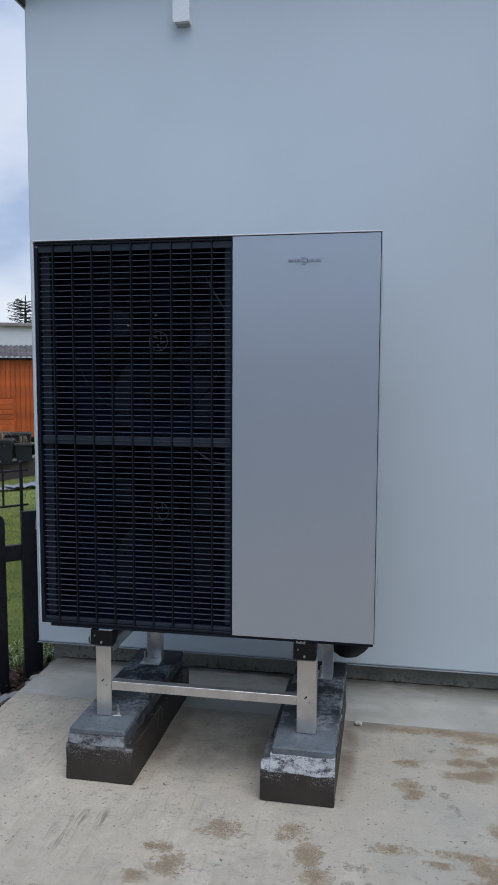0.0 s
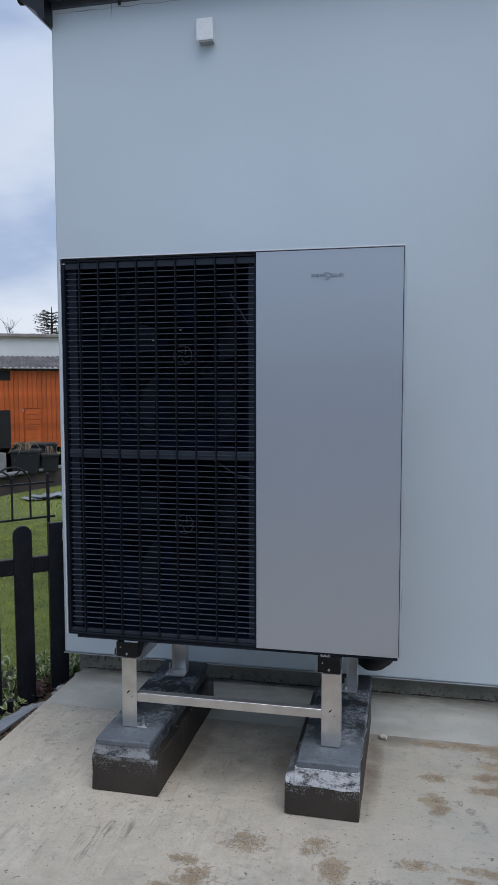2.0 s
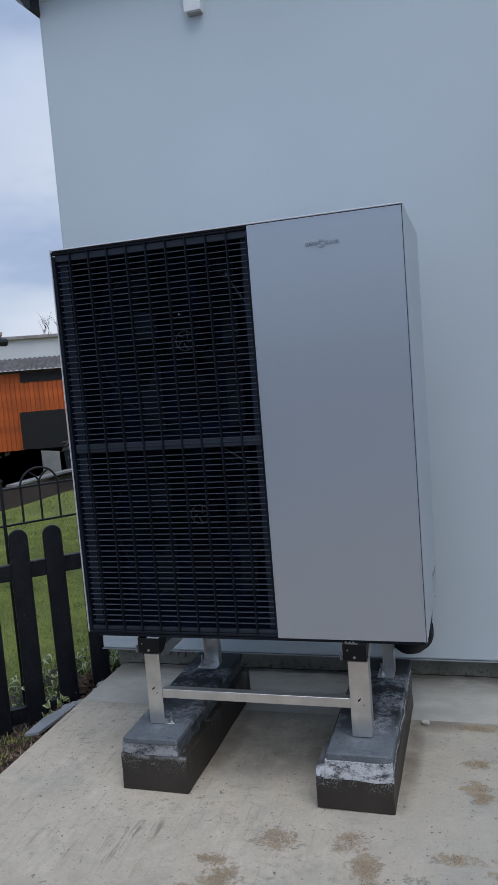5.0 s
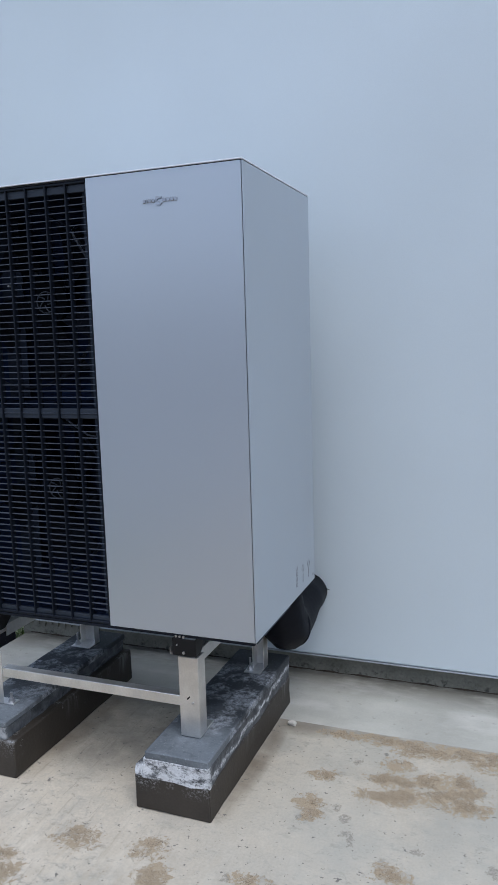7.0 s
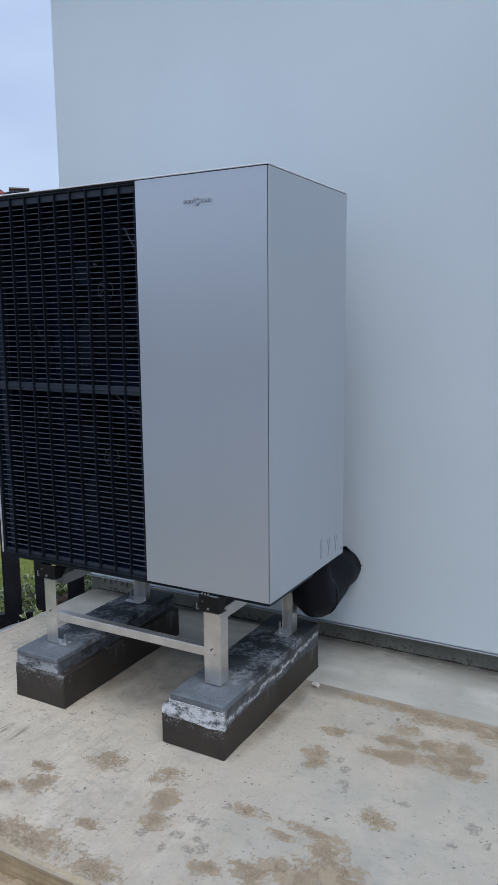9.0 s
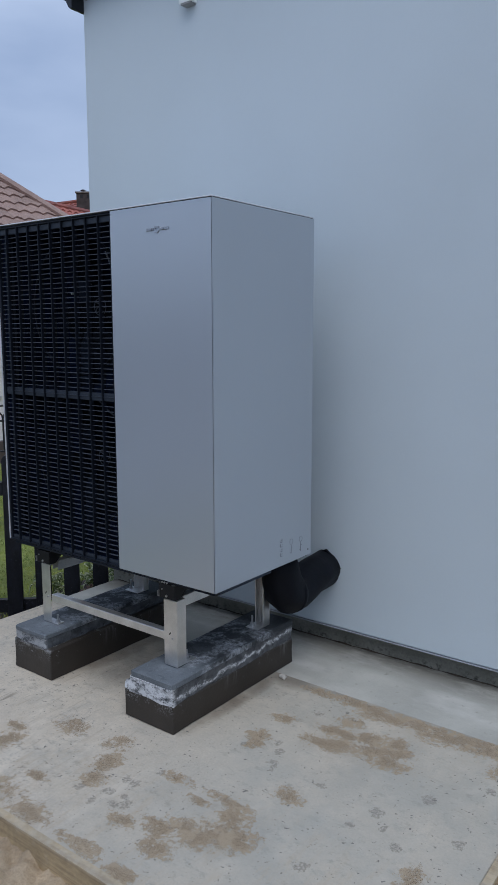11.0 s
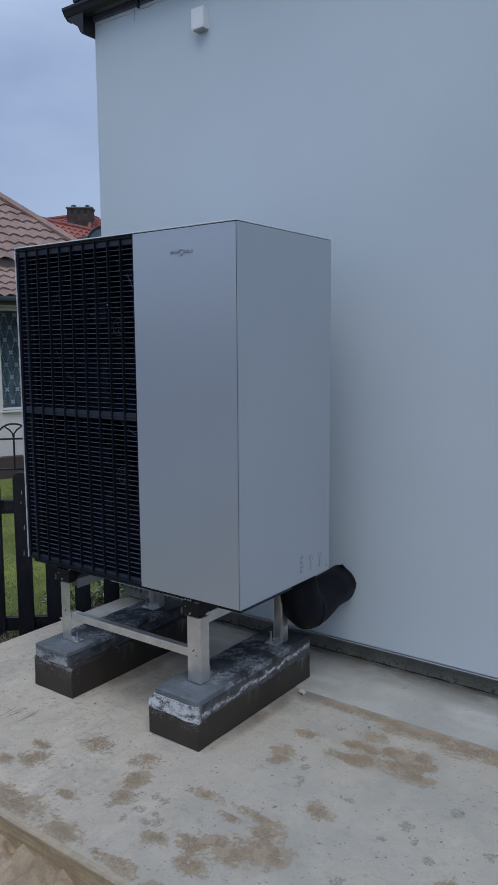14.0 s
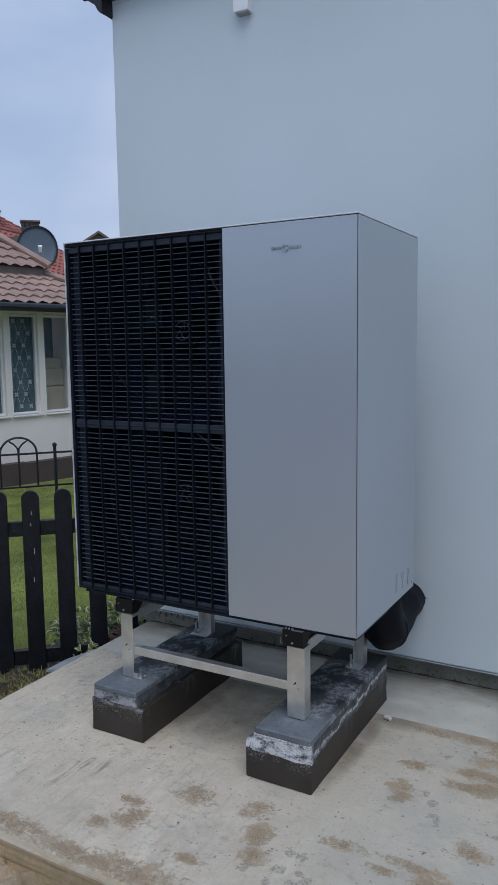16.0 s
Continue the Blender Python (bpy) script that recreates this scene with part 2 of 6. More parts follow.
WHITE_FRAME = shader("white_window_frame", (0.86, 0.86, 0.85), 0.5, vary=0.03, bump=0.0)
LACE = shader("lace_curtain", (0.62, 0.66, 0.68), 0.9, vary=0.1, bump=0.0)
CARTON = shader("carton", (0.45, 0.38, 0.30), 0.9, vary=0.06, bump=0.0)
ROOF_BROWN = shader("brown_roof_sheet", (0.34, 0.225, 0.185), 0.5, vary=0.12, scale=3, fine=0.06, fine_scale=40, bump=0.08, per_piece=0.1)
ROOF_TRIM = shader("brown_trim", (0.16, 0.125, 0.105), 0.55, bump=0.0)
ROOF_RED = shader("red_roof_tile", (0.32, 0.10, 0.075), 0.6, vary=0.16, scale=1.5, fine=0.1, fine_scale=12, bump=0.0, per_piece=0.25)
BRICK = shader("dark_brick", (0.07, 0.052, 0.048), 0.9, vary=0.25, scale=4, bump=0.3, bump_scale=30)
DISH = shader("grey_dish", (0.22, 0.27, 0.32), 0.45, vary=0.06, bump=0.0)
ORANGE = shader("orange_stained_plank", (0.60, 0.125, 0.024), 0.6, vary=0.2, scale=2.5, fine=0.12, fine_scale=30, bump=0.15, bump_scale=30, per_piece=0.22)
SHEET_ROOF = shader("weathered_corrugated_sheet", (0.33, 0.30, 0.29), 0.8, vary=0.2, scale=3, bump=0.1)
PALE_WALL = shader("pale_barn_wall", (0.78, 0.79, 0.81), 0.9, vary=0.06, scale=0.6, bump=0.1)
POT = shader("anthracite_pot", (0.016, 0.018, 0.022), 0.55, vary=0.1, bump=0.0)
GREY_PANEL = shader("grey_panel", (0.30, 0.30, 0.29), 0.8, vary=0.08, bump=0.05)
overlay(FENCE_PAINT, (0.22, 0.23, 0.25), calc(FENCE_PAINT, "MULTIPLY", calc(FENCE_PAINT, "MULTIPLY", calc(FENCE_PAINT, "SUBTRACT", noise_of(FENCE_PAINT, 170.0, 2.0, 0.5), 0.69), 20.0, clamp=True), 0.7))
thin(GRASS, 0.45)
thin(LEAF, 0.3)
BARK = shader("bark", (0.055, 0.045, 0.04), 0.9, vary=0.3, scale=10, bump=0.5, bump_scale=30)
NEEDLE = shader("conifer_needles", (0.028, 0.04, 0.026), 0.8, vary=0.3, scale=4, bump=0.0)


# ---- geometry helpers ----
def world_of(ob):
    return (world_of(ob.parent) if ob.parent else Matrix()) @ ob.matrix_basis


def thing(name, m, label, category, group="", kind=""):
    """An Empty that carries the parts of one thing."""
    ob = new(name)
    ob.matrix_basis = m
    ob.empty_display_size = 0.1
    return tagged(ob, label, category, group, kind)


def mesh_of(name, bm, material):
    me = bpy.data.meshes.new(name)
    bm.normal_update()
    bm.to_mesh(me)
    bm.free()
    me.materials.append(material)
    return me


def part(name, bm, material, parent, label="", local=False, smooth=False):
    """Links a bmesh as ONE mesh under a thing or a part; its places are the world's unless local."""
    me = mesh_of(name, bm, material)
    if not local:
        me.transform(world_of(parent).inverted())
    if smooth:
        for p in me.polygons:
            p.use_smooth = True
    ob = new(name, me)
    ob.parent = parent
    return tagged(ob, label)


def piece(name, me, parent, m):
    """One more object on a shared mesh, under its parent."""
    ob = new(name, me)
    ob.parent = parent
    ob.matrix_basis = m
    return ob


def solid(name, bm, material, label, category, group="", kind="", smooth=False, origin=None):
    """A top-level thing of one mesh."""
    me = mesh_of(name, bm, material)
    ob = new(name, me)
    if origin:
        me.transform(Matrix.Translation(-Vector(origin)))
        ob.location = origin
    if smooth:
        for p in me.polygons:
            p.use_smooth = True
    return tagged(ob, label, category, group, kind)


def box(x0, x1, y0, y1, z0, z1, bevel=0.0, seg=1, bm=None):
    b = bmesh.new()
    bmesh.ops.create_cube(b, size=1)
    for v in b.verts:
        v.co = ((x0 + x1) / 2 + v.co.x * (x1 - x0), (y0 + y1) / 2 + v.co.y * (y1 - y0), (z0 + z1) / 2 + v.co.z * (z1 - z0))
    if bevel:
        bmesh.ops.bevel(b, geom=b.edges[:], offset=bevel, segments=seg, affect="EDGES", profile=0.7)
    if bm is None:
        return b
    join(bm, b)
    return bm


def join(bm, other):
    me = bpy.data.meshes.new("tmp")
    other.to_mesh(me)
    other.free()
    bm.from_mesh(me)
    bpy.data.meshes.remove(me)
    return bm


def tube(path, radius, seg=12, caps=True, squash=1.0):
    """A round bar along a path; radius may be a list."""
    b = bmesh.new()
    pts = [Vector(p) for p in path]
    rad = radius if isinstance(radius, (list, tuple)) else [radius] * len(pts)
    rings, up = [], None
    for i, p in enumerate(pts):
        d = (pts[min(i + 1, len(pts) - 1)] - pts[max(i - 1, 0)]).normalized()
        if up is None:
            up = Vector((0, 0, 1)) if abs(d.z) < 0.9 else Vector((1, 0, 0))
        side = d.cross(up).normalized()
        up = side.cross(d).normalized()
        rings.append([b.verts.new(p + rad[i] * (math.cos(a) * side + squash * math.sin(a) * up)) for a in (2 * math.pi * k / seg for k in range(seg))])
    for r, s in zip(rings, rings[1:]):
        for k in range(seg):
            b.faces.new((r[k], r[(k + 1) % seg], s[(k + 1) % seg], s[k]))
    if caps:
        b.faces.new(rings[0][::-1])
        b.faces.new(rings[-1])
    bmesh.ops.recalc_face_normals(b, faces=b.faces[:])
    return b


def prism(outline, offset):
    """A flat outline pushed along an offset."""
    b = bmesh.new()
    a = [b.verts.new(p) for p in outline]
    c = [b.verts.new(Vector(p) + Vector(offset)) for p in outline]
    b.faces.new(a)
    b.faces.new(c[::-1])
    for k in range(len(a)):
        b.faces.new((a[k], c[k], c[(k + 1) % len(a)], a[(k + 1) % len(a)]))
    bmesh.ops.recalc_face_normals(b, faces=b.faces[:])
    return b


def sheet(nx, ny, x0, x1, y0, y1, height):
    b = bmesh.new()
    v = [[b.verts.new((x0 + (x1 - x0) * i / nx, y0 + (y1 - y0) * j / ny, height(x0 + (x1 - x0) * i / nx, y0 + (y1 - y0) * j / ny))) for j in range(ny + 1)] for i in range(nx + 1)]
    for i in range(nx):
        for j in range(ny):
            b.faces.new((v[i][j], v[i + 1][j], v[i + 1][j + 1], v[i][j + 1]))
    return b


def ragged(bm, amount, scale, seed=0.0):
    for v in bm.verts:
        v.co += noise.noise_vector(v.co * scale + Vector((seed, seed * 2, 0))) * amount
    return bm


# ---- ground, slab, house ----
WALL_Y, CORNER_X, GROUND_Z = 0.895, -1.60, -0.32

solid("ground", sheet(2, 2, -400, 400, -400, 400, lambda x, y: GROUND_Z), GROUND, "mown grass ground reaching to the distance", "ground", kind="structure")

# slab: stained front pour and cleaner strip along the house
px, py = place_of(CONCRETE)[:2]
# patches of spilled sand (x, y, half width, half depth) towards the house, in front and along the front board
SAND_BACK = [(0.13, 0.485, 0.07, 0.025), (0.26, 0.49, 0.08, 0.03), (0.38, 0.465, 0.08, 0.045), (0.50, 0.475, 0.09, 0.04), (0.62, 0.46, 0.09, 0.05), (0.72, 0.475, 0.09, 0.045), (0.80, 0.475, 0.06, 0.045), (0.845, 0.51, 0.06, 0.02),
             (0.33, 0.355, 0.045, 0.035), (0.31, 0.175, 0.06, 0.035), (0.30, 0.265, 0.045, 0.03), (0.385, 0.205, 0.06, 0.045), (0.36, 0.265, 0.06, 0.03), (0.44, 0.29, 0.06, 0.04), (0.52, 0.32, 0.045, 0.04), (0.545, 0.265, 0.06, 0.05),
             (0.55, 0.20, 0.06, 0.035), (0.47, 0.225, 0.05, 0.03), (0.885, 0.37, 0.045, 0.05), (0.895, 0.44, 0.04, 0.05), (0.128, 0.234, 0.045, 0.028), (0.12, 0.09, 0.035, 0.03), (0.135, 0.035, 0.03, 0.03)]
SAND_FRONT = [(0.397, -0.137, 0.04, 0.035), (0.835, -0.235, 0.03, 0.05), (0.335, -0.31, 0.05, 0.05), (0.35, -0.385, 0.065, 0.05), (0.40, -0.385, 0.045, 0.045), (0.29, -0.445, 0.07, 0.035), (0.235, -0.43, 0.05, 0.03), (0.20, -0.49, 0.05, 0.03),
              (0.235, -0.545, 0.05, 0.035), (0.16, -0.46, 0.05, 0.02), (0.08, -0.515, 0.045, 0.025), (0.25, -0.265, 0.06, 0.022), (0.19, -0.315, 0.04, 0.018), (0.07, -0.265, 0.05, 0.02), (-0.225, -0.245, 0.045, 0.04), (-0.175, -0.34, 0.04, 0.05),
              (-0.145, -0.43, 0.04, 0.035), (-0.445, -0.262, 0.06, 0.04), (-0.56, -0.45, 0.055, 0.045), (-0.635, -0.51, 0.035, 0.025), (-0.61, -0.38, 0.045, 0.02)]
SAND_EDGE = [(0.10, -0.66, 0.05, 0.025), (0.235, -0.67, 0.06, 0.025), (0.02, -0.66, 0.05, 0.018), (-0.165, -0.655, 0.07, 0.035), (-0.40, -0.645, 0.12, 0.045), (-0.6, -0.655, 0.13, 0.035), (-0.85, -0.65, 0.12, 0.04), (-0.30, -0.53, 0.05, 0.02)]
PRINTS = [(0.20, 0.083), (0.235, 0.049), (0.255, -0.018), (0.27, -0.04), (0.205, 0.335), (0.739, 0.102), (0.692, -0.10), (0.889, -0.038), (0.445, -0.034), (0.595, 0.286), (0.753, -0.151), (0.644, -0.046), (0.608, -0.142), (0.59, -0.362), (0.877, 0.25),
          (-0.064, -0.508), (-0.001, -0.439), (0.03, -0.455), (-0.051, -0.441), (-0.058, -0.367), (0.003, -0.48), (-0.07, -0.449), (0.004, -0.277), (-0.02, -0.375), (0.11, 0.012), (-0.145, -0.48)]


def near_spots(m, spots, soft=0.45, at=None):
    x_, y_ = at or (px, py)
    best = None
    for cx, cy, rx, ry in spots:
        dx = calc(m, "MULTIPLY", calc(m, "SUBTRACT", x_, cx), 1 / rx)
        dy = calc(m, "MULTIPLY", calc(m, "SUBTRACT", y_, cy), 1 / ry)
        d = calc(m, "MULTIPLY_ADD", dx, dx, calc(m, "MULTIPLY", dy, dy))
        f = calc(m, "SUBTRACT", 1.0, calc(m, "MULTIPLY", d, soft), clamp=True)
        best = f if best is None else calc(m, "MAXIMUM", best, f)
    return best


def wandering(m, coarse, fine):
    """Slab coordinates pushed about by noise, so that round patches get torn outlines."""
    out = []
    for c, turn in ((px, 0), (py, 70)):
        c = calc(m, "MULTIPLY_ADD", calc(m, "SUBTRACT", noise_of(m, 10.0 + turn * 0.03, 3.0, 0.55, turn=turn), 0.5), coarse, c)
        out.append(calc(m, "MULTIPLY_ADD", calc(m, "SUBTRACT", noise_of(m, 42.0 + turn * 0.1, 5.0, 0.65, turn=turn), 0.5), fine, c))
    return out


def blotch(m, scale, detail, rough, at, gain, stretch=(1, 1, 1), turn=0.0):
    """Soft-edged patches where noise passes a level."""
    return calc(m, "MULTIPLY", calc(m, "SUBTRACT", noise_of(m, scale, detail, rough, stretch, turn), at), gain, clamp=True)


# large tone, trowel streaks, damp mottling, small pits
overlay(CONCRETE, (0.44, 0.375, 0.28), calc(CONCRETE, "MULTIPLY", blotch(CONCRETE, 2.6, 6.0, 0.62, 0.47, 4.0), 0.42))
overlay(CONCRETE, (0.355, 0.335, 0.285), calc(CONCRETE, "MULTIPLY", blotch(CONCRETE, 4.3, 7.0, 0.68, 0.50, 6.0), 0.55))
overlay(CONCRETE, (0.73, 0.655, 0.535), calc(CONCRETE, "MULTIPLY", blotch(CONCRETE, 5.0, 6.0, 0.62, 0.54, 5.0, (1.8, 0.8, 1), 20), 0.55))
overlay(CONCRETE, (0.34, 0.30, 0.235), calc(CONCRETE, "MULTIPLY", calc(CONCRETE, "MULTIPLY", blotch(CONCRETE, 7.0, 7.0, 0.72, 0.565, 9.0, (7.0, 0.7, 1), 20), calc(CONCRETE, "MULTIPLY_ADD", px, -1.2, 0.35, clamp=True)), 0.75))
overlay(CONCRETE, (0.25, 0.225, 0.185), calc(CONCRETE, "MULTIPLY", calc(CONCRETE, "MULTIPLY", blotch(CONCRETE, 26.0, 6.0, 0.68, 0.55, 9.0, (1, 1.4, 1)), blotch(CONCRETE, 2.9, 3.0, 0.5, 0.43, 6.0)), 0.68))
overlay(CONCRETE, (0.33, 0.31, 0.27), calc(CONCRETE, "MULTIPLY", blotch(CONCRETE, 60.0, 4.0, 0.7, 0.57, 9.0), 0.6))
overlay(CONCRETE, (0.69, 0.61, 0.49), calc(CONCRETE, "MULTIPLY", blotch(CONCRETE, 15.0, 8.0, 0.75, 0.52, 7.0), 0.52))
overlay(CONCRETE, (0.30, 0.285, 0.25), calc(CONCRETE, "MULTIPLY", blotch(CONCRETE, 21.0, 8.0, 0.75, 0.56, 8.0, (1.0, 1.6, 1), 35), 0.55))
# greyer tone growing towards the right end, broken up by noise
grey_right = calc(CONCRETE, "MULTIPLY", calc(CONCRETE, "MULTIPLY_ADD", px, 1.3, 0.55, clamp=True), calc(CONCRETE, "MULTIPLY_ADD", noise_of(CONCRETE, 3.3, 6.0, 0.6), 2.6, -0.6, clamp=True))
overlay(CONCRETE, (0.37, 0.362, 0.318), calc(CONCRETE, "MULTIPLY", grey_right, 0.74))
brown = calc(CONCRETE, "MULTIPLY", near_spots(CONCRETE, [(-0.098, 0.28, 0.033, 0.26), (-0.76, 0.26, 0.04, 0.24), (-0.40, 0.30, 0.05, 0.12), (-0.02, 0.50, 0.10, 0.05)]), calc(CONCRETE, "MULTIPLY_ADD", noise_of(CONCRETE, 6.0, 5.0), 2.0, -0.4, clamp=True))
overlay(CONCRETE, (0.15, 0.11, 0.07), calc(CONCRETE, "MULTIPLY", brown, 0.9))
overlay(CONCRETE, (0.14, 0.13, 0.115), calc(CONCRETE, "MULTIPLY", blotch(CONCRETE, 75.0, 2.0, 0.5, 0.68, 18.0), 0.85))
overlay(CONCRETE, (0.16, 0.15, 0.13), calc(CONCRETE, "MULTIPLY", blotch(CONCRETE, 33.0, 3.0, 0.6, 0.69, 18.0), 0.8))
scrape = calc(CONCRETE, "MULTIPLY", near_spots(CONCRETE, [(-0.91, -0.35, 0.035, 0.075), (-0.88, -0.30, 0.02, 0.05), (-0.82, -0.28, 0.02, 0.04)]), blotch(CONCRETE, 12.0, 4.0, 0.6, 0.48, 9.0, (6.0, 0.5, 1), 22))
overlay(CONCRETE, (0.20, 0.17, 0.13), calc(CONCRETE, "MULTIPLY", scrape, 0.8))
# smears drawn towards the board and sandy haze round the patches
drawn = calc(CONCRETE, "MULTIPLY", blotch(CONCRETE, 9.0, 7.0, 0.7, 0.51, 6.0, (4.0, 0.8, 1), 12), calc(CONCRETE, "MULTIPLY_ADD", py, -4.0, -0.4, clamp=True))
overlay(CONCRETE, (0.46, 0.385, 0.285), calc(CONCRETE, "MULTIPLY", drawn, 0.55))
hazy = near_spots(CONCRETE, [(-0.45, -0.56, 0.42, 0.14), (0.20, -0.47, 0.26, 0.17), (-0.20, -0.33, 0.10, 0.16), (-0.56, -0.42, 0.14, 0.10), (0.47, 0.30, 0.30, 0.20), (0.80, 0.42, 0.14, 0.12)], 0.5)
overlay(CONCRETE, (0.47, 0.385, 0.28), calc(CONCRETE, "MULTIPLY", calc(CONCRETE, "MULTIPLY", hazy, blotch(CONCRETE, 13.0, 8.0, 0.72, 0.46, 5.0)), 0.35))
# shade with some damp painted between the plinths; damp in front of the joint
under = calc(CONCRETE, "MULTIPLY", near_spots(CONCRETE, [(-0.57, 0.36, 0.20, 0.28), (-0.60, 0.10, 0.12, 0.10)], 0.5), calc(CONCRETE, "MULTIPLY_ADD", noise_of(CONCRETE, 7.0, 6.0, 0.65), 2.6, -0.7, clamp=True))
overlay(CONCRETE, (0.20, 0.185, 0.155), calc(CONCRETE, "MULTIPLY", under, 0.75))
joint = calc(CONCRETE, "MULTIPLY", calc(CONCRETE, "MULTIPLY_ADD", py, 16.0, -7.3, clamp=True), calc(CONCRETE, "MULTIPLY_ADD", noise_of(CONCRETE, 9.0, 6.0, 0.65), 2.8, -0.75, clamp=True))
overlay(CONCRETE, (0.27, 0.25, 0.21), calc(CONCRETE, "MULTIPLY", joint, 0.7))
# tread marks
torn = wandering(CONCRETE, 0.03, 0.03)
printed = near_spots(CONCRETE, [(x, y, 0.010 + 0.004 * (k % 3), 0.013 + 0.006 * (k % 2)) for k, (x, y) in enumerate(PRINTS)], 0.45, wandering(CONCRETE, 0.02, 0.03))
wet = calc(CONCRETE, "MULTIPLY", calc(CONCRETE, "ADD", calc(CONCRETE, "MULTIPLY_ADD", noise_of(CONCRETE, 70.0, 6.0, 0.7), 4.0, -2.3), printed), calc(CONCRETE, "MULTIPLY", calc(CONCRETE, "MULTIPLY", printed, 6.0, clamp=True), 3.0), clamp=True)
overlay(CONCRETE, (0.185, 0.165, 0.135), calc(CONCRETE, "MULTIPLY", calc(CONCRETE, "MULTIPLY", wet, blotch(CONCRETE, 110.0, 4.0, 0.7, 0.36, 5.0)), 0.66))
# spilled sand
reach = near_spots(CONCRETE, SAND_BACK + SAND_FRONT + SAND_EDGE, 0.30, torn)
level = calc(CONCRETE, "MULTIPLY_ADD", calc(CONCRETE, "SUBTRACT", noise_of(CONCRETE, 21.0, 6.0, 0.62), 0.5), 6.0, calc(CONCRETE, "MULTIPLY_ADD", reach, 2.8, -1.95))
level = calc(CONCRETE, "MULTIPLY_ADD", calc(CONCRETE, "SUBTRACT", noise_of(CONCRETE, 70.0, 6.0, 0.75), 0.5), 9.5, level)
level = calc(CONCRETE, "MULTIPLY_ADD", calc(CONCRETE, "SUBTRACT", noise_of(CONCRETE, 420.0, 2.0, 0.6), 0.5), 1.6, level)
stain = calc(CONCRETE, "MULTIPLY", calc(CONCRETE, "MULTIPLY", reach, 5.0, clamp=True), calc(CONCRETE, "MULTIPLY", level, 4.0, clamp=True))
overlay(CONCRETE, (0.425, 0.33, 0.215), calc(CONCRETE, "MULTIPLY", stain, 0.88))
overlay(CONCRETE, (0.50, 0.42, 0.32), calc(CONCRETE, "MULTIPLY", calc(CONCRETE, "MULTIPLY", blotch(CONCRETE, 520.0, 2.0, 0.6, 0.54, 8.0), stain), 0.45))
overlay(CONCRETE, (0.15, 0.11, 0.075), calc(CONCRETE, "MULTIPLY", calc(CONCRETE, "MULTIPLY", blotch(CONCRETE, 330.0, 1.0, 0.5, 0.57, 10.0), stain), 0.6))
for n_ in CONCRETE.node_tree.nodes:
    if n_.bl_idname == "ShaderNodeBump":
        relief = calc(CONCRETE, "MULTIPLY_ADD", stain, calc(CONCRETE, "MULTIPLY_ADD", noise_of(CONCRETE, 480.0, 2.0, 0.6), 0.9, 0.1), calc(CONCRETE, "MULTIPLY", noise_of(CONCRETE, 55.0, 8.0, 0.7), 0.9))
        CONCRETE.node_tree.links.new(relief, n_.inputs["Height"])
        n_.inputs["Strength"].default_value, n_.inputs["Distance"].default_value = 0.6, 0.004
overlay(CONCRETE_BACK, (0.36, 0.345, 0.305), calc(CONCRETE_BACK, "MULTIPLY", blotch(CONCRETE_BACK, 5.0, 7.0, 0.66, 0.50, 6.0), 0.5))
overlay(CONCRETE_BACK, (0.63, 0.61, 0.56), calc(CONCRETE_BACK, "MULTIPLY", blotch(CONCRETE_BACK, 3.5, 5.0, 0.6, 0.53, 6.0, (0.7, 1.6, 1)), 0.5))
overlay(CONCRETE_BACK, (0.20, 0.185, 0.15), calc(CONCRETE_BACK, "MULTIPLY", blotch(CONCRETE_BACK, 34.0, 5.0, 0.65, 0.62, 9.0), 0.5))

overlay(BOARD, (0.20, 0.145, 0.09), calc(BOARD, "MULTIPLY", blotch(BOARD, 9.0, 6.0, 0.7, 0.47, 6.0, (0.35, 6.0, 9.0)), 0.7))
overlay(BOARD, (0.50, 0.44, 0.35), calc(BOARD, "MULTIPLY", blotch(BOARD, 14.0, 6.0, 0.7, 0.57, 7.0), 0.35))
overlay(BOARD, (0.10, 0.07, 0.045), calc(BOARD, "MULTIPLY", blotch(BOARD, 11.0, 5.0, 0.7, 0.62, 9.0), 0.7))
bx_, by_, bz_ = place_of(BOARD)
smear = calc(BOARD, "MULTIPLY", calc(BOARD, "MULTIPLY_ADD", bz_, 60.0, -11.2, clamp=True), calc(BOARD, "MULTIPLY_ADD", noise_of(BOARD, 16.0, 6.0, 0.7), 3.0, -0.8, clamp=True))
overlay(BOARD, (0.52, 0.475, 0.39), calc(BOARD, "MULTIPLY", smear, 0.85))
overlay(SAND, (0.24, 0.165, 0.095), calc(SAND, "MULTIPLY", blotch(SAND, 18.0, 7.0, 0.7, 0.5, 6.0), 0.6))

overlay(PLINTH, (0.035, 0.036, 0.028), calc(PLINTH, "MULTIPLY", calc(PLINTH, "MULTIPLY", blotch(PLINTH, 34.0, 6.0, 0.7, 0.52, 9.0), calc(PLINTH, "MULTIPLY_ADD", place_of(PLINTH)[2], -22.0, 8.2, clamp=True)), 0.85))

# blotchy darkening of the strip towards the wall foot
foot_dark = calc(CONCRETE_BACK, "MULTIPLY", calc(CONCRETE_BACK, "MULTIPLY_ADD", place_of(CONCRETE_BACK)[1], 6.0, -4.45, clamp=True), calc(CONCRETE_BACK, "MULTIPLY_ADD", noise_of(CONCRETE_BACK, 5.0, 6.0, 0.65, (0.6, 1.6, 1)), 3.2, -0.7, clamp=True))
overlay(CONCRETE_BACK, (0.11, 0.105, 0.085), calc(CONCRETE_BACK, "MULTIPLY", foot_dark, 0.88))

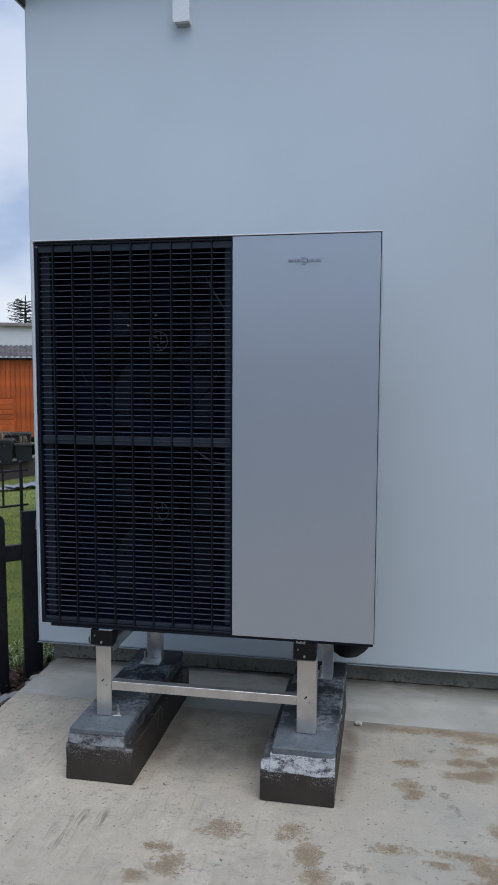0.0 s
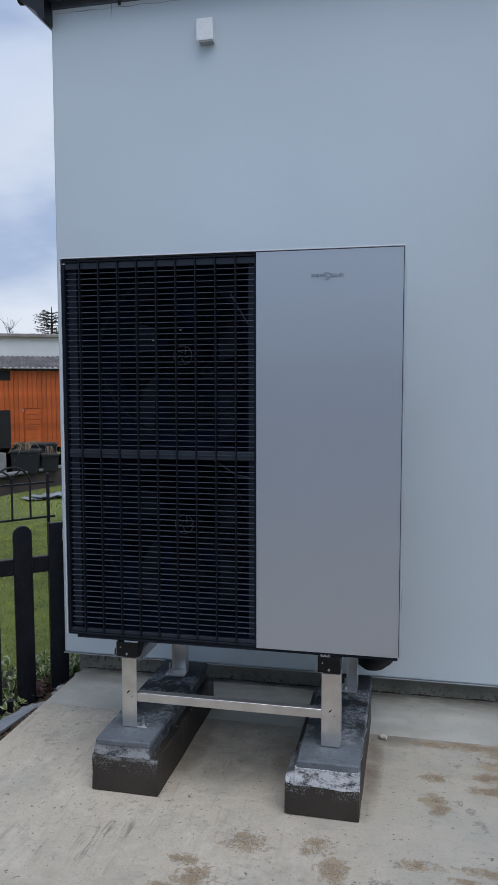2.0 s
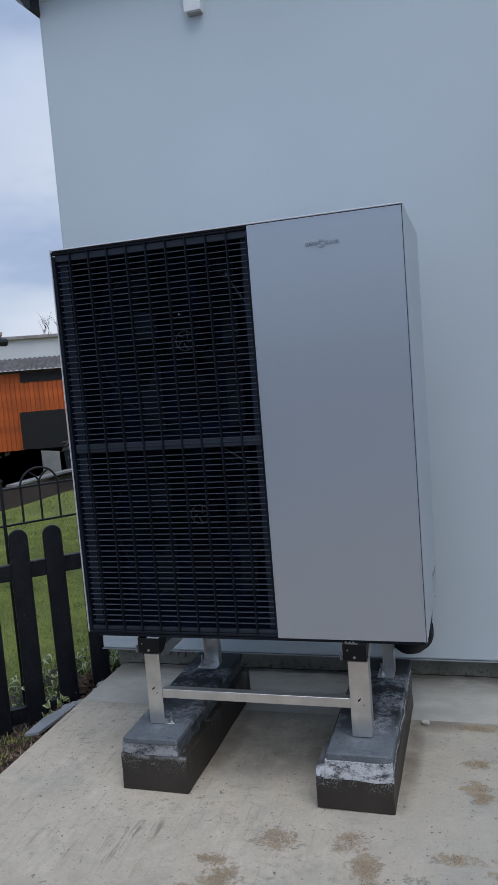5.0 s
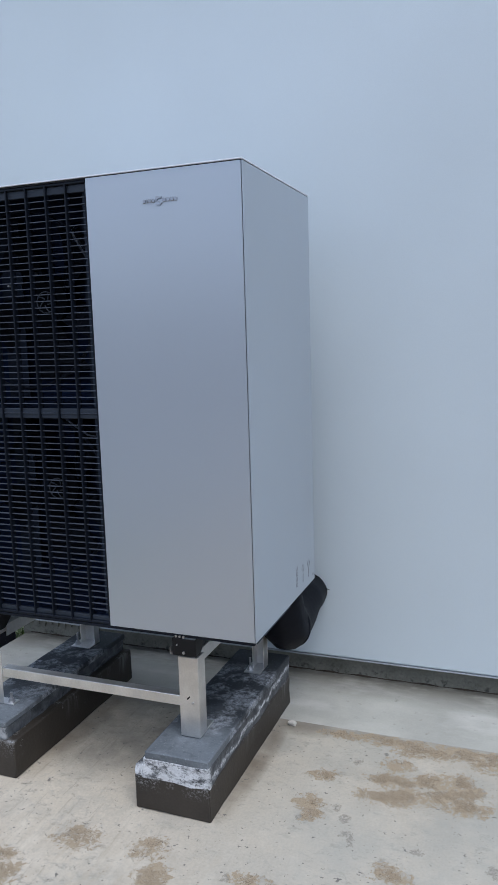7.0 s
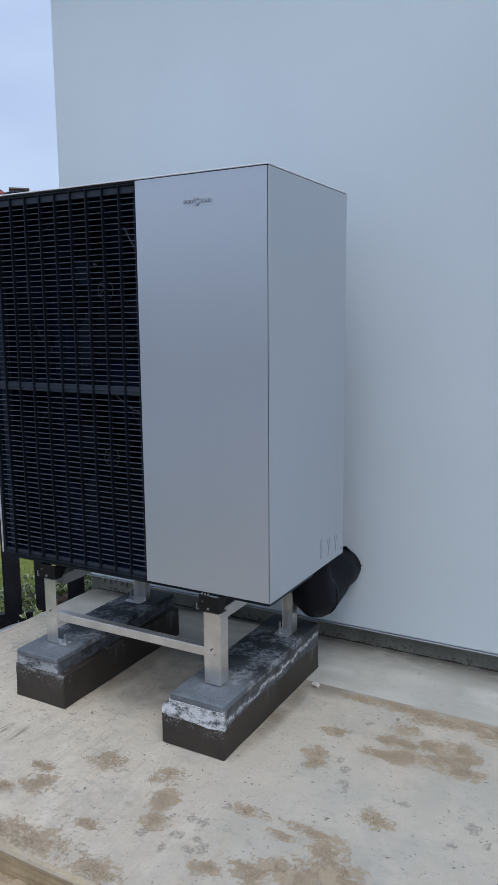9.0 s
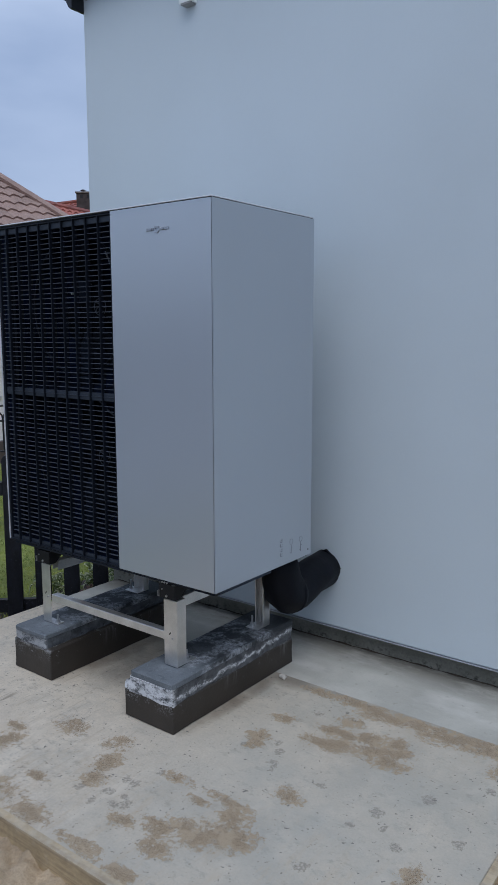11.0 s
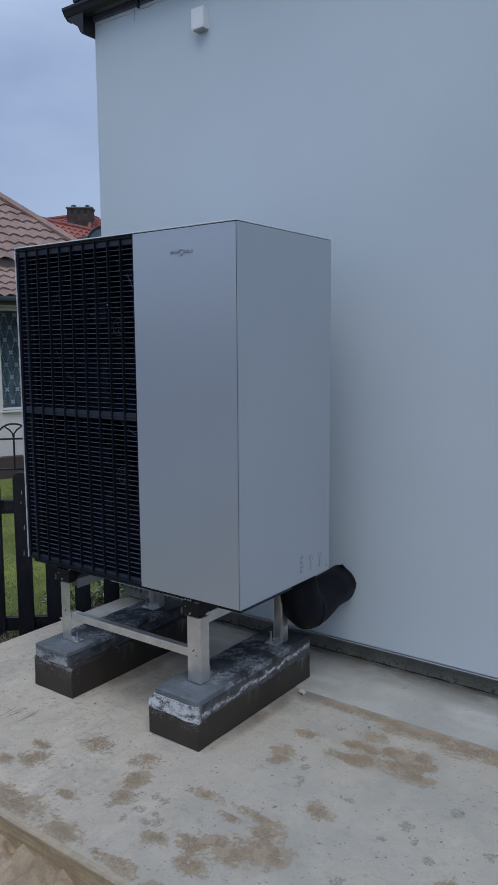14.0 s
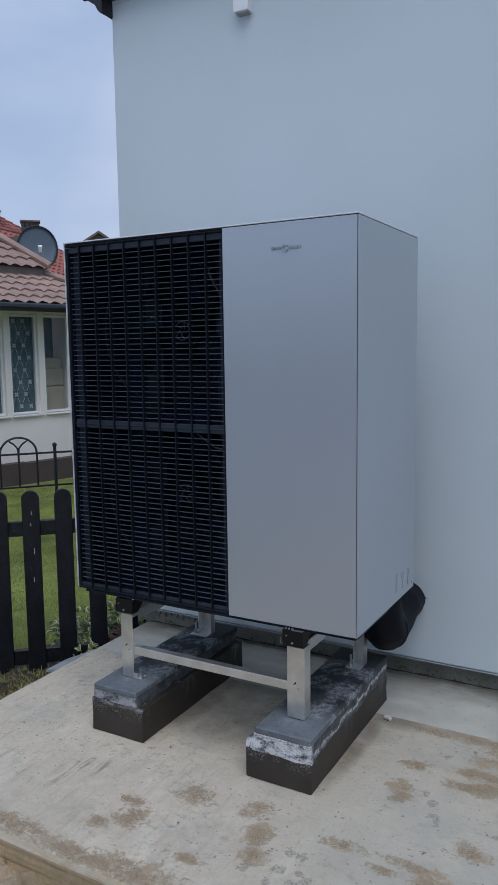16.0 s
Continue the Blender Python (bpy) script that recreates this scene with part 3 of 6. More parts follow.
slab = thing("concrete_slab", pose(0, 0, -0.3), "pale concrete slab with sandy stains beside the house", "slab", kind="structure")
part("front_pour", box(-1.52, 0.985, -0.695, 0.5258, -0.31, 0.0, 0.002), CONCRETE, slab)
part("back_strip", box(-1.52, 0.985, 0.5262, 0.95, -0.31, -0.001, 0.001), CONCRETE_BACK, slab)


def plank(x0, x1, y0, y1, z0, z1, seed):
    b = box(x0, x1, y0, y1, z0, z1)
    for _ in range(4):
        long = [e for e in b.edges if e.calc_length() > 0.25]
        bmesh.ops.subdivide_edges(b, edges=long, cuts=1, use_grid_fill=True)
    return ragged(b, 0.006, 6.0, seed)


solid("formwork_board", plank(-1.62, 1.0, -0.722, -0.697, -0.19, 0.008, 3), BOARD, "rough timber formwork board along the slab front", "board", "formwork boards", origin=(-0.3, -0.71, -0.19))
solid("formwork_board", plank(0.988, 1.014, -0.72, 0.9, -0.19, 0.006, 8), BOARD, "rough timber formwork board along the slab side", "board", "formwork boards", origin=(1.0, 0.1, -0.19))

# house
house = thing("house", pose(2, 4, GROUND_Z), "white rendered house with anthracite gutter", "house", kind="structure")
part("wall", box(CORNER_X, 7.0, WALL_Y, 8.5, 0.088, 3.118, 0.006), PLASTER, house)
part("plinth", box(CORNER_X + 0.055, 6.95, WALL_Y + 0.05, 8.4, GROUND_Z, 0.087), PLINTH, house, "dark damp concrete plinth under the render")
# thin dark strip added where the wall foot meets the slab
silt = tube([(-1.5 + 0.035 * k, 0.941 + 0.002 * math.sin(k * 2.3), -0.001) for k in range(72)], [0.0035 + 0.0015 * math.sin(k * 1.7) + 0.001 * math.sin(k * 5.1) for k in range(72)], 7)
solid("silt", ragged(silt, 0.002, 60), SOIL, "thin dark strip added along the foot of the wall", "silt", kind="stuff")
crumbs = bmesh.new()
for k in range(11):
    cx = -1.50 + 0.036 * k
    join(crumbs, prism([(cx, WALL_Y + 0.049, 0.076), (cx + 0.022, WALL_Y + 0.049, 0.076), (cx + 0.014, WALL_Y + 0.049, 0.050 - 0.006 * (k % 3)), (cx + 0.008, WALL_Y + 0.049, 0.048)], (0, -0.012, 0)))
part("adhesive_ridges", crumbs, PLINTH, house, "combed adhesive ridges under the render")
part("drip_edge", box(CORNER_X - 0.004, 7.0, WALL_Y - 0.003, WALL_Y + 0.02, 0.083, 0.0865), FLASHING, house, "thin pale drip profile")


def moulding(prof, start, end, across):
    """A moulded section run along the eaves and closed at its near end."""
    b = bmesh.new()
    ends = [[b.verts.new((at, WALL_Y - o, z + EAVES) if across else (CORNER_X - o, at, z + EAVES)) for o, z in prof] for at in (start, end)]
    for k in range(len(prof)):
        j = (k + 1) % len(prof)
        b.faces.new((ends[0][k], ends[0][j], ends[1][j], ends[1][k]))
    b.faces.new(ends[0])
    bmesh.ops.recalc_face_normals(b, faces=b.faces[:])
    return b


EAVES = 0.010
FRONT_PROF = [(-0.008, 3.098), (0.02, 3.084), (0.045, 3.073), (0.068, 3.076), (0.086, 3.090), (0.096, 3.108), (0.104, 3.116), (0.105, 3.128), (0.094, 3.130), (0.088, 3.116), (-0.008, 3.11)]
SIDE_PROF = [(-0.008, 2.986), (0.004, 2.984), (0.018, 2.998), (0.034, 3.026), (0.066, 3.046), (0.10, 3.070), (0.124, 3.10), (0.141, 3.117), (0.147, 3.136), (0.136, 3.139), (0.124, 3.12), (-0.008, 3.11)]
part("gutter", moulding(FRONT_PROF, CORNER_X - 0.125, 7.0, True), GUTTER, house, "anthracite gutter along the eaves")
part("eaves_moulding", moulding(SIDE_PROF, 0.815, 8.5, False), GUTTER, house, "anthracite moulded eaves on the side")
# dark strip standing in for the shade on the wall under the gutter
part("shade_strip", box(CORNER_X - 0.002, 7.0, WALL_Y - 0.012, WALL_Y + 0.004, 3.070, 3.117, 0.003), SHADE_STRIP, house, "dark grey strip for the shade below the gutter")
for bx in (-1.27, -0.92, -0.25, 0.4, 1.1):
    br = prism([(bx, WALL_Y - 0.012, 3.052), (bx, WALL_Y - 0.020, 3.058), (bx, WALL_Y - 0.035, 3.096), (bx, WALL_Y - 0.012, 3.11)], (0.012, 0, 0))
    part("gutter_bracket", br, GUTTER, house)
    part("gutter_clip", box(bx - 0.05, bx - 0.032, WALL_Y - 0.1065, WALL_Y - 0.098, 3.115, 3.142, 0.002), GUTTER, house)
roof = bmesh.new()
rv = [roof.verts.new(p) for p in ((-1.66, 0.81, 3.158), (7.1, 0.81, 3.158), (7.1, 4.7, 4.1), (2.2, 4.7, 4.1), (-1.66, 8.6, 3.158), (-1.66, 0.81, 3.172), (7.1, 0.81, 3.172), (7.1, 4.7, 4.12), (2.2, 4.7, 4.12), (-1.66, 8.6, 3.172))]
for f in ((0, 1, 2, 3), (0, 3, 4), (5, 8, 7, 6), (5, 9, 8), (0, 5, 6, 1), (0, 4, 9, 5), (1, 6, 7, 2)):
    roof.faces.new([rv[i] for i in f])
part("roof", roof, GUTTER, house, "anthracite metal roof sheet")
crack = tube([(-1.58 + 0.045 * k, WALL_Y - 0.0005, 3.052 + 0.006 * noise.noise(Vector((k * 0.7, 1.0, 2.0)))) for k in range(30)], [max(0.0003, 0.0011 + 0.0016 * noise.noise(Vector((k * 0.45, 4.0, 1.0)))) for k in range(30)], 5)
part("crack", crack, GREY_PANEL, house, "hairline crack below the eaves")
run = tube([(-1.307 + 0.002 * math.sin(k * 1.3), WALL_Y - 0.0005, 3.07 - 0.012 * k) for k in range(6)], [0.0016, 0.0022, 0.0016, 0.0012, 0.0009, 0.0004], 5)
part("drip_stain", run, GREY_PANEL, house, "grey drip stain below the gutter")

# unseen wall added behind the camera to darken the horizon in the panel reflections
FAR_WALL = shader("grey_far_wall", (0.19, 0.20, 0.23), 0.9, vary=0.2, scale=0.8, bump=0.2)
closing = box(-26.0, 15.0, -14.3, -14.0, GROUND_Z, 2.6)
box(14.7, 15.0, -14.0, 9.0, GROUND_Z, 2.6, bm=closing)
solid("wall_unseen", closing, FAR_WALL, "plain unseen wall added for darker reflections on the unit", "wall", kind="structure")

lamp = thing("wall_box", pose(-0.868, WALL_Y, 2.90), "small white plastic box on the wall", "wall box")
part("housing", box(-0.904, -0.831, WALL_Y - 0.042, WALL_Y + 0.002, 2.856, 2.947, 0.003, 2), WHITE_PLASTIC, lamp)
part("lower_lens", box(-0.893, -0.836, WALL_Y - 0.040, WALL_Y - 0.002, 2.849, 2.8565), GREY_PANEL, lamp, "grey underside")


# ---- block plinths under the stand ----
def coat(m, height, spread, color, strength, seed):
    """Pale bloom along the joint at a height, broken up by noise."""
    x, y, z = place_of(m)
    near = calc(m, "SUBTRACT", 1.0, calc(m, "MULTIPLY", calc(m, "ABSOLUTE", calc(m, "SUBTRACT", z, height)), 1 / spread), clamp=True)
    broken = calc(m, "MULTIPLY_ADD", noise_of(m, 13.0 + seed, 7.0, 0.75), 5.0, -3.0)
    front = calc(m, "MULTIPLY_ADD", y, -40.0, -13.8, clamp=True)
    overlay(m, color, calc(m, "MULTIPLY", front, calc(m, "MULTIPLY", calc(m, "MULTIPLY", calc(m, "ADD", calc(m, "MULTIPLY", near, 0.9), broken), near), strength, clamp=True)))


coat(BLOCK, 0.12, 0.02, (0.50, 0.50, 0.49), 0.7, 6.0)
cy_ = place_of(CAP)[1]
overlay(CAP, (0.30, 0.325, 0.35), calc(CAP, "MULTIPLY", blotch(CAP, 11.0, 8.0, 0.7, 0.50, 5.0), 0.42))
overlay(CAP, (0.06, 0.068, 0.076), calc(CAP, "MULTIPLY", blotch(CAP, 38.0, 7.0, 0.75, 0.52, 7.0), 0.55))
ahead = calc(CAP, "MULTIPLY_ADD", cy_, 9.0, 2.0, clamp=True)
overlay(CAP, (0.022, 0.026, 0.030), calc(CAP, "MULTIPLY", calc(CAP, "MULTIPLY", ahead, calc(CAP, "MULTIPLY_ADD", noise_of(CAP, 5.0, 5.0, 0.6), 4.0, -0.85, clamp=True)), 0.92))
middle = calc(CAP, "SUBTRACT", 1.0, calc(CAP, "ABSOLUTE", calc(CAP, "MULTIPLY", calc(CAP, "ADD", cy_, 0.0), 3.9)), clamp=True)
frost = calc(CAP, "ADD", calc(CAP, "MULTIPLY_ADD", noise_of(CAP, 7.0, 4.0, 0.6), 6.5, -3.35), middle)
frost = calc(CAP, "MULTIPLY", calc(CAP, "MULTIPLY", calc(CAP, "MULTIPLY", frost, 2.5, clamp=True), blotch(CAP, 48.0, 9.0, 0.8, 0.42, 4.0)), calc(CAP, "MULTIPLY", middle, 4.0, clamp=True))
overlay(CAP, (0.55, 0.58, 0.62), calc(CAP, "MULTIPLY", frost, 0.85))


for mortar, mid, tall, much, side in ((MORTAR, 0.128, 0.0085, 1.0, 1.0), (MORTAR_DARK, 0.128, 0.004, 0.85, 0.15)):
    m_y, m_z = place_of(mortar)[1:]
    wander = calc(mortar, "MULTIPLY_ADD", noise_of(mortar, 9.0, 6.0, 0.7), 0.075, calc(mortar, "MULTIPLY_ADD", m_y, -0.030, -0.040))
    band = calc(mortar, "SUBTRACT", 1.25, calc(mortar, "MULTIPLY", calc(mortar, "ABSOLUTE", calc(mortar, "ADD", calc(mortar, "SUBTRACT", m_z, mid), wander)), 1 / tall), clamp=True)
    ahead_m = calc(mortar, "MULTIPLY_ADD", m_y, -50.0, -17.6, clamp=True)
    cover = calc(mortar, "MAXIMUM", calc(mortar, "MULTIPLY", band, side), calc(mortar, "MULTIPLY", ahead_m, much))
    crust = calc(mortar, "MULTIPLY", cover, calc(mortar, "MULTIPLY", calc(mortar, "SUBTRACT", noise_of(mortar, 26.0, 10.0, 0.80, (1, 1, 1.6)), calc(mortar, "MULTIPLY_ADD", ahead_m, -0.02, 0.425)), 8.0, clamp=True))
    overlay(mortar, (0.68, 0.69, 0.70), calc(mortar, "MULTIPLY", crust, 0.95))
    overlay(mortar, (0.035, 0.037, 0.04), calc(mortar, "MULTIPLY", blotch(mortar, 42.0, 5.0, 0.7, 0.60, 16.0), 0.85))
overlay(CAP, (0.36, 0.39, 0.42), calc(CAP, "MULTIPLY", blotch(CAP, 150.0, 4.0, 0.7, 0.60, 10.0), 0.5))
drip_x, drip_y, drip_z = place_of(BLOCK)
drip = calc(BLOCK, "MULTIPLY", blotch(BLOCK, 15.0, 5.0, 0.7, 0.545, 9.0, (1.6, 1.6, 0.15)), calc(BLOCK, "MULTIPLY", calc(BLOCK, "MULTIPLY_ADD", drip_z, 16.0, -0.75, clamp=True), calc(BLOCK, "MULTIPLY", calc(BLOCK, "GREATER_THAN", drip_x, 0.105), calc(BLOCK, "MULTIPLY_ADD", drip_y, 5.0, 0.8, clamp=True))))
overlay(BLOCK, (0.25, 0.255, 0.25), calc(BLOCK, "MULTIPLY", drip, 0.7))
fuzz = calc(BLOCK, "MULTIPLY", calc(BLOCK, "MULTIPLY", blotch(BLOCK, 150.0, 3.0, 0.7, 0.50, 10.0), calc(BLOCK, "MAXIMUM", blotch(BLOCK, 17.0, 3.0, 0.6, 0.59, 9.0), calc(BLOCK, "MULTIPLY", calc(BLOCK, "MULTIPLY_ADD", place_of(BLOCK)[1], -60.0, -21.6, clamp=True), blotch(BLOCK, 14.0, 3.0, 0.6, 0.42, 6.0)))), calc(BLOCK, "MULTIPLY_ADD", place_of(BLOCK)[2], 20.0, -1.1, clamp=True))
overlay(BLOCK, (0.45, 0.46, 0.46), calc(BLOCK, "MULTIPLY", fuzz, 0.8))


def plinth(x0, x1, cx0, cx1, y0, hb, bed, seed):
    p = thing("concrete_plinth", pose((x0 + x1) / 2, 0.28, 0), "dark coated concrete block plinth with pale mortar bloom", "plinth", "plinths under the unit")

    def rough(b, cuts, amount, scale):
        for _ in range(cuts):
            bmesh.ops.subdivide_edges(b, edges=[e for e in b.edges if e.calc_length() > 0.06], cuts=1, use_grid_fill=True)
        return ragged(b, amount, scale, seed)

    part("lower_block", rough(box(x0, x1, y0, 0.645, 0.0, hb, 0.004), 3, 0.003, 14), BLOCK, p)
    part("mortar_bed", rough(box(cx0 - 0.006, cx1 - 0.002, y0 + (0.004 if hb > 0.115 else -0.004), 0.64, hb - 0.004, 0.168, 0.004), 4, 0.006 if hb > 0.115 else 0.011, 30), bed, p, "lumpy pale mortar bed")
    if hb < 0.115:
        part("mortar_lump", rough(box(x0 + 0.003, cx0 + 0.004, y0 - 0.002, y0 + 0.16, hb - 0.004, hb + 0.034, 0.012, 2), 2, 0.008, 32), bed, p, "pale mortar lump on the ledge")
    part("cap_slab", rough(box(cx0, cx1, y0 - 0.004, 0.648, 0.1655 if hb > 0.115 else 0.161, 0.187, 0.004), 3, 0.002, 12), CAP, p, "slate grey cap slab with lime bloom")


plinth(-1.024, -0.787, -1.006, -0.813, -0.086, 0.126, MORTAR_DARK, 2.0)
plinth(-0.355, -0.117, -0.318, -0.117, -0.094, 0.106, MORTAR, 5.0)

# ---- steel stand ----
stand = thing("mounting_stand", pose(-0.57, 0.28, 0.187), "brushed steel stand carrying the unit on two plinths", "stand")


def leg(x0, x1, y0, y1, z1, flange):
    """A folded steel channel with a closed top: the front ones show a plate with one flange, the back ones their open side."""
    wall = 0.003
    if flange:
        b = box(x0, x1, y0, y0 + wall, 0.19, z1, 0.0012)
        fx0 = x1 - wall if flange > 0 else x0
        box(fx0, fx0 + wall, y0 + wall, y1, 0.19, z1, 0.0008, bm=b)
    else:
        b = box(x0, x1, y1 - wall, y1, 0.19, z1, 0.0012)
        for fx0 in (x0, x1 - wall):
            box(fx0, fx0 + wall, y0, y1 - wall, 0.19, z1, 0.0008, bm=b)
    box(x0 + 0.003, x1 - 0.003, y0 + wall, y1 - wall, z1 - 0.003, z1, 0, bm=b)
    part("leg", b, STEEL, stand)


LEGS = [(-0.947, -0.893, 0.008, 0.034), (-0.250, -0.187, 0.008, 0.058), (-0.932, -0.868, 0.515, 0.55), (-0.208, -0.165, 0.50, 0.545)]
for lx0, lx1, ly0, ly1 in LEGS:
    leg(lx0, lx1, ly0, ly1, 0.437, 0 if ly0 > 0.3 else 1 if lx0 > -0.5 else -1)
    back = ly0 > 0.3
    if lx0 < -0.5 and not back:
        plate, bolt_x, bolt_y = box(lx0, lx1 + 0.034, ly0 + 0.004, ly1 + 0.012, 0.1865, 0.1905, 0.001), lx1 + 0.016, (ly0 + ly1) / 2 + 0.006
    elif back:
        plate, bolt_x, bolt_y = box(lx0 - 0.018, lx1, ly0 - 0.04, ly1, 0.1865, 0.1905, 0.001), lx0 - 0.002, ly0 - 0.016
    else:
        plate, bolt_x, bolt_y = box(lx0 + 0.004, lx1 - 0.004, ly0 + 0.004, ly1 + 0.06, 0.1865, 0.1905, 0.001), (lx0 + lx1) / 2, ly1 + 0.035
    part("foot_plate", plate, STEEL, stand)
    bolt = tube([(bolt_x, bolt_y, 0.188), (bolt_x, bolt_y, 0.234 if back else 0.222)], 0.0045, 8)
    join(bolt, tube([(bolt_x, bolt_y, 0.1905), (bolt_x, bolt_y, 0.193)], 0.0125, 12))
    join(bolt, tube([(bolt_x, bolt_y, 0.193), (bolt_x, bolt_y, 0.203)], 0.009, 6))
    part("anchor_bolt", bolt, ZINC, stand)
bar = box(-0.893, -0.25, 0.012, 0.018, 0.281, 0.312, 0.0028, 3)
box(-0.893, -0.25, 0.017, 0.044, 0.3075, 0.3105, bm=bar)
box(-0.893, -0.25, 0.017, 0.044, 0.2825, 0.2855, bm=bar)
part("cross_bar", bar, STEEL, stand)
for x0, x1 in ((-0.935, -0.9), (-0.236, -0.2)):
    r = box(x0, x0 + 0.003, 0.056, 0.56, 0.402, 0.438)
    box(x0, x1, 0.056, 0.56, 0.4385, 0.4415, bm=r)
    box(x1 - 0.003, x1, 0.056, 0.56, 0.402, 0.438, bm=r)
    part("side_rail", r, STEEL, stand)
for x0, x1, z in ((-0.932, -0.918, 0.32), (-0.229, -0.207, 0.316)):
    s = prism([(x0 + 0.004, 0.0075, z - 0.012), (x0 + 0.013, 0.0075, z - 0.004), (x0 + 0.013, 0.0075, z + 0.002), (x0 + 0.004, 0.0075, z - 0.006)], (0, 0.002, 0))
    part("slot", s, SEAM, stand, "dark punched slot")
    part("rivet", tube([(x0 + 0.022, 0.0085, z - 0.02), (x0 + 0.022, 0.004, z - 0.02)], 0.0035, 8), ZINC, stand)

# ---- heat pump ----
UX0, UX1, UY1, UZ0, UZ1, GX = -1.143, 0.0, 0.595, 0.508, 1.808, -0.468
pump = thing("heat_pump", pose(-0.57, 0.3, 0.44), "silver outdoor heat pump unit with black louvred front", "heat pump")
part("base_pan", box(UX0 + 0.012, UX1 - 0.006, 0.335, UY1 - 0.008, UZ0 - 0.006, UZ0 + 0.02, 0.003), INNER, pump, "black base pan")
part("base_pan_front", box(UX0 + 0.06, UX1 - 0.006, 0.03, 0.334, UZ0 - 0.014, UZ0 + 0.002, 0.002), INNER, pump, "black base pan")
part("right_panel", box(UX1 - 0.0024, UX1, -0.0004, UY1, UZ0, UZ1 - 0.0064, 0.0009, 1), SILVER, pump, "silver painted side panel")
part("left_panel", box(UX0 + 0.0055, UX0 + 0.0085, 0.0225, UY1, UZ0 + 0.004, UZ1 - 0.0087, 0.0008), SILVER_EDGE, pump, "silver painted side panel")
part("left_edge", box(UX0 - 0.0015, UX0 + 0.0012, -0.001, 0.022, UZ0 + 0.004, UZ1 - 0.0046, 0.0008), SILVER_EDGE, pump, "bright folded edge of the side panel")
part("back_panel", box(UX0 + 0.012, UX1 - 0.02, UY1 - 0.012, UY1 - 0.001, UZ0 + 0.02, UZ1 - 0.006), SILVER, pump)
part("lid", box(UX0, UX1, -0.004, UY1 + 0.002, UZ1 - 0.0042, UZ1, 0.0015, 2), SILVER_EDGE, pump, "thin silver lid")
part("lid_seam", box(UX0 + 0.007, UX1 - 0.0028, 0.002, UY1 - 0.004, UZ1 - 0.0085, UZ1 - 0.0043), SEAM, pump, "dark shadow gap below the lid")
part("corner_seam", box(UX1 - 0.0046, UX1 - 0.0022, 0.004, 0.02, UZ0 + 0.002, UZ1 - 0.0075), SEAM, pump, "dark seam between panels")
part("front_panel", box(GX + 0.002, UX1 - 0.0042, -0.001, 0.024, UZ0 + 0.001, UZ1 - 0.0066, 0.0012, 2), SILVER, pump, "smooth silver front panel")
part("seam_core", box(GX + 0.001, UX1 - 0.022, 0.026, 0.5, UZ0 + 0.021, UZ1 - 0.008), SEAM, pump, "black core behind the panel seams")
part("bottom_lip", box(UX0 + 0.034, UX1 - 0.006, 0.004, 0.03, UZ0 - 0.010, UZ0 - 0.0005, 0.003, 2), GRILLE, pump)
part("bottom_peg", box(-0.022, -0.011, 0.02, 0.035, UZ0 - 0.016, UZ0 - 0.001, 0.002), SEAM, pump)
badge = box(-0.288, -0.280, -0.0045, -0.0012, 1.7175, 1.7275, 0.001)
for bx0, bx1 in ((-0.2775, -0.2745), (-0.272, -0.2635), (-0.2605, -0.2535), (-0.229, -0.2195), (-0.217, -0.2085), (-0.2055, -0.197), (-0.1945, -0.186)):
    box(bx0, bx1, -0.0045, -0.0012, 1.7175, 1.7275, 0.001, bm=badge)
join(badge, prism([(-0.251, -0.0012, 1.7115), (-0.236, -0.0012, 1.7085), (-0.230, -0.0012, 1.7165), (-0.2445, -0.0012, 1.722), (-0.2445, -0.0012, 1.7265), (-0.231, -0.0012, 1.7265), (-0.231, -0.0012, 1.731), (-0.248, -0.0012, 1.733), (-0.2515, -0.0012, 1.722), (-0.239, -0.0012, 1.717), (-0.239, -0.0012, 1.713)], (0, -0.0033, 0)))
part("badge", badge, BADGE, pump, "small chrome badge")
# icons printed low on the side
for yy, z0, z1, kind in ((0.388, 0.545, 0.612, 0), (0.455, 0.54, 0.60, 1), (0.52, 0.537, 0.597, 1), (0.568, 0.528, 0.535, 2)):
    ic = bmesh.new()
    if kind == 0:
        for q in range(4):
            box(0.0002, 0.0008, yy - 0.007, yy + 0.007, z0 + q * 0.018, z0 + q * 0.018 + 0.003, bm=ic)
            box(0.0002, 0.0008, yy - 0.009, yy - 0.007, z0 + q * 0.018 + 0.004, z0 + q * 0.018 + 0.011, bm=ic)
            box(0.0002, 0.0008, yy + 0.001, yy + 0.008, z0 + q * 0.018 + 0.008, z0 + q * 0.018 + 0.0105, bm=ic)
            box(0.0002, 0.0008, yy - 0.006 + 0.009 * (q % 2), yy - 0.003 + 0.009 * (q % 2), z0 + q * 0.018 + 0.003, z0 + q * 0.018 + 0.014, bm=ic)
    elif kind == 1:
        join(ic, tube([(0.0005, yy + 0.011 * math.cos(a), z1 - 0.012 + 0.011 * math.sin(a)) for a in (k * math.pi / 8 for k in range(17))], 0.0008, 4))
        box(0.0002, 0.0008, yy - 0.0012, yy + 0.0012, z0, z1 - 0.026, bm=ic)
        for q in range(3):
            box(0.0002, 0.0008, yy - 0.008 + 0.004 * q, yy + 0.001 + 0.003 * q, z0 + 0.004 + q * 0.009, z0 + 0.0065 + q * 0.009, bm=ic)
    else:
        box(0.0002, 0.0008, yy, yy + 0.008, z0, z1, bm=ic)
    part("printed_icon", ic, INK, pump, "small grey printed icon")

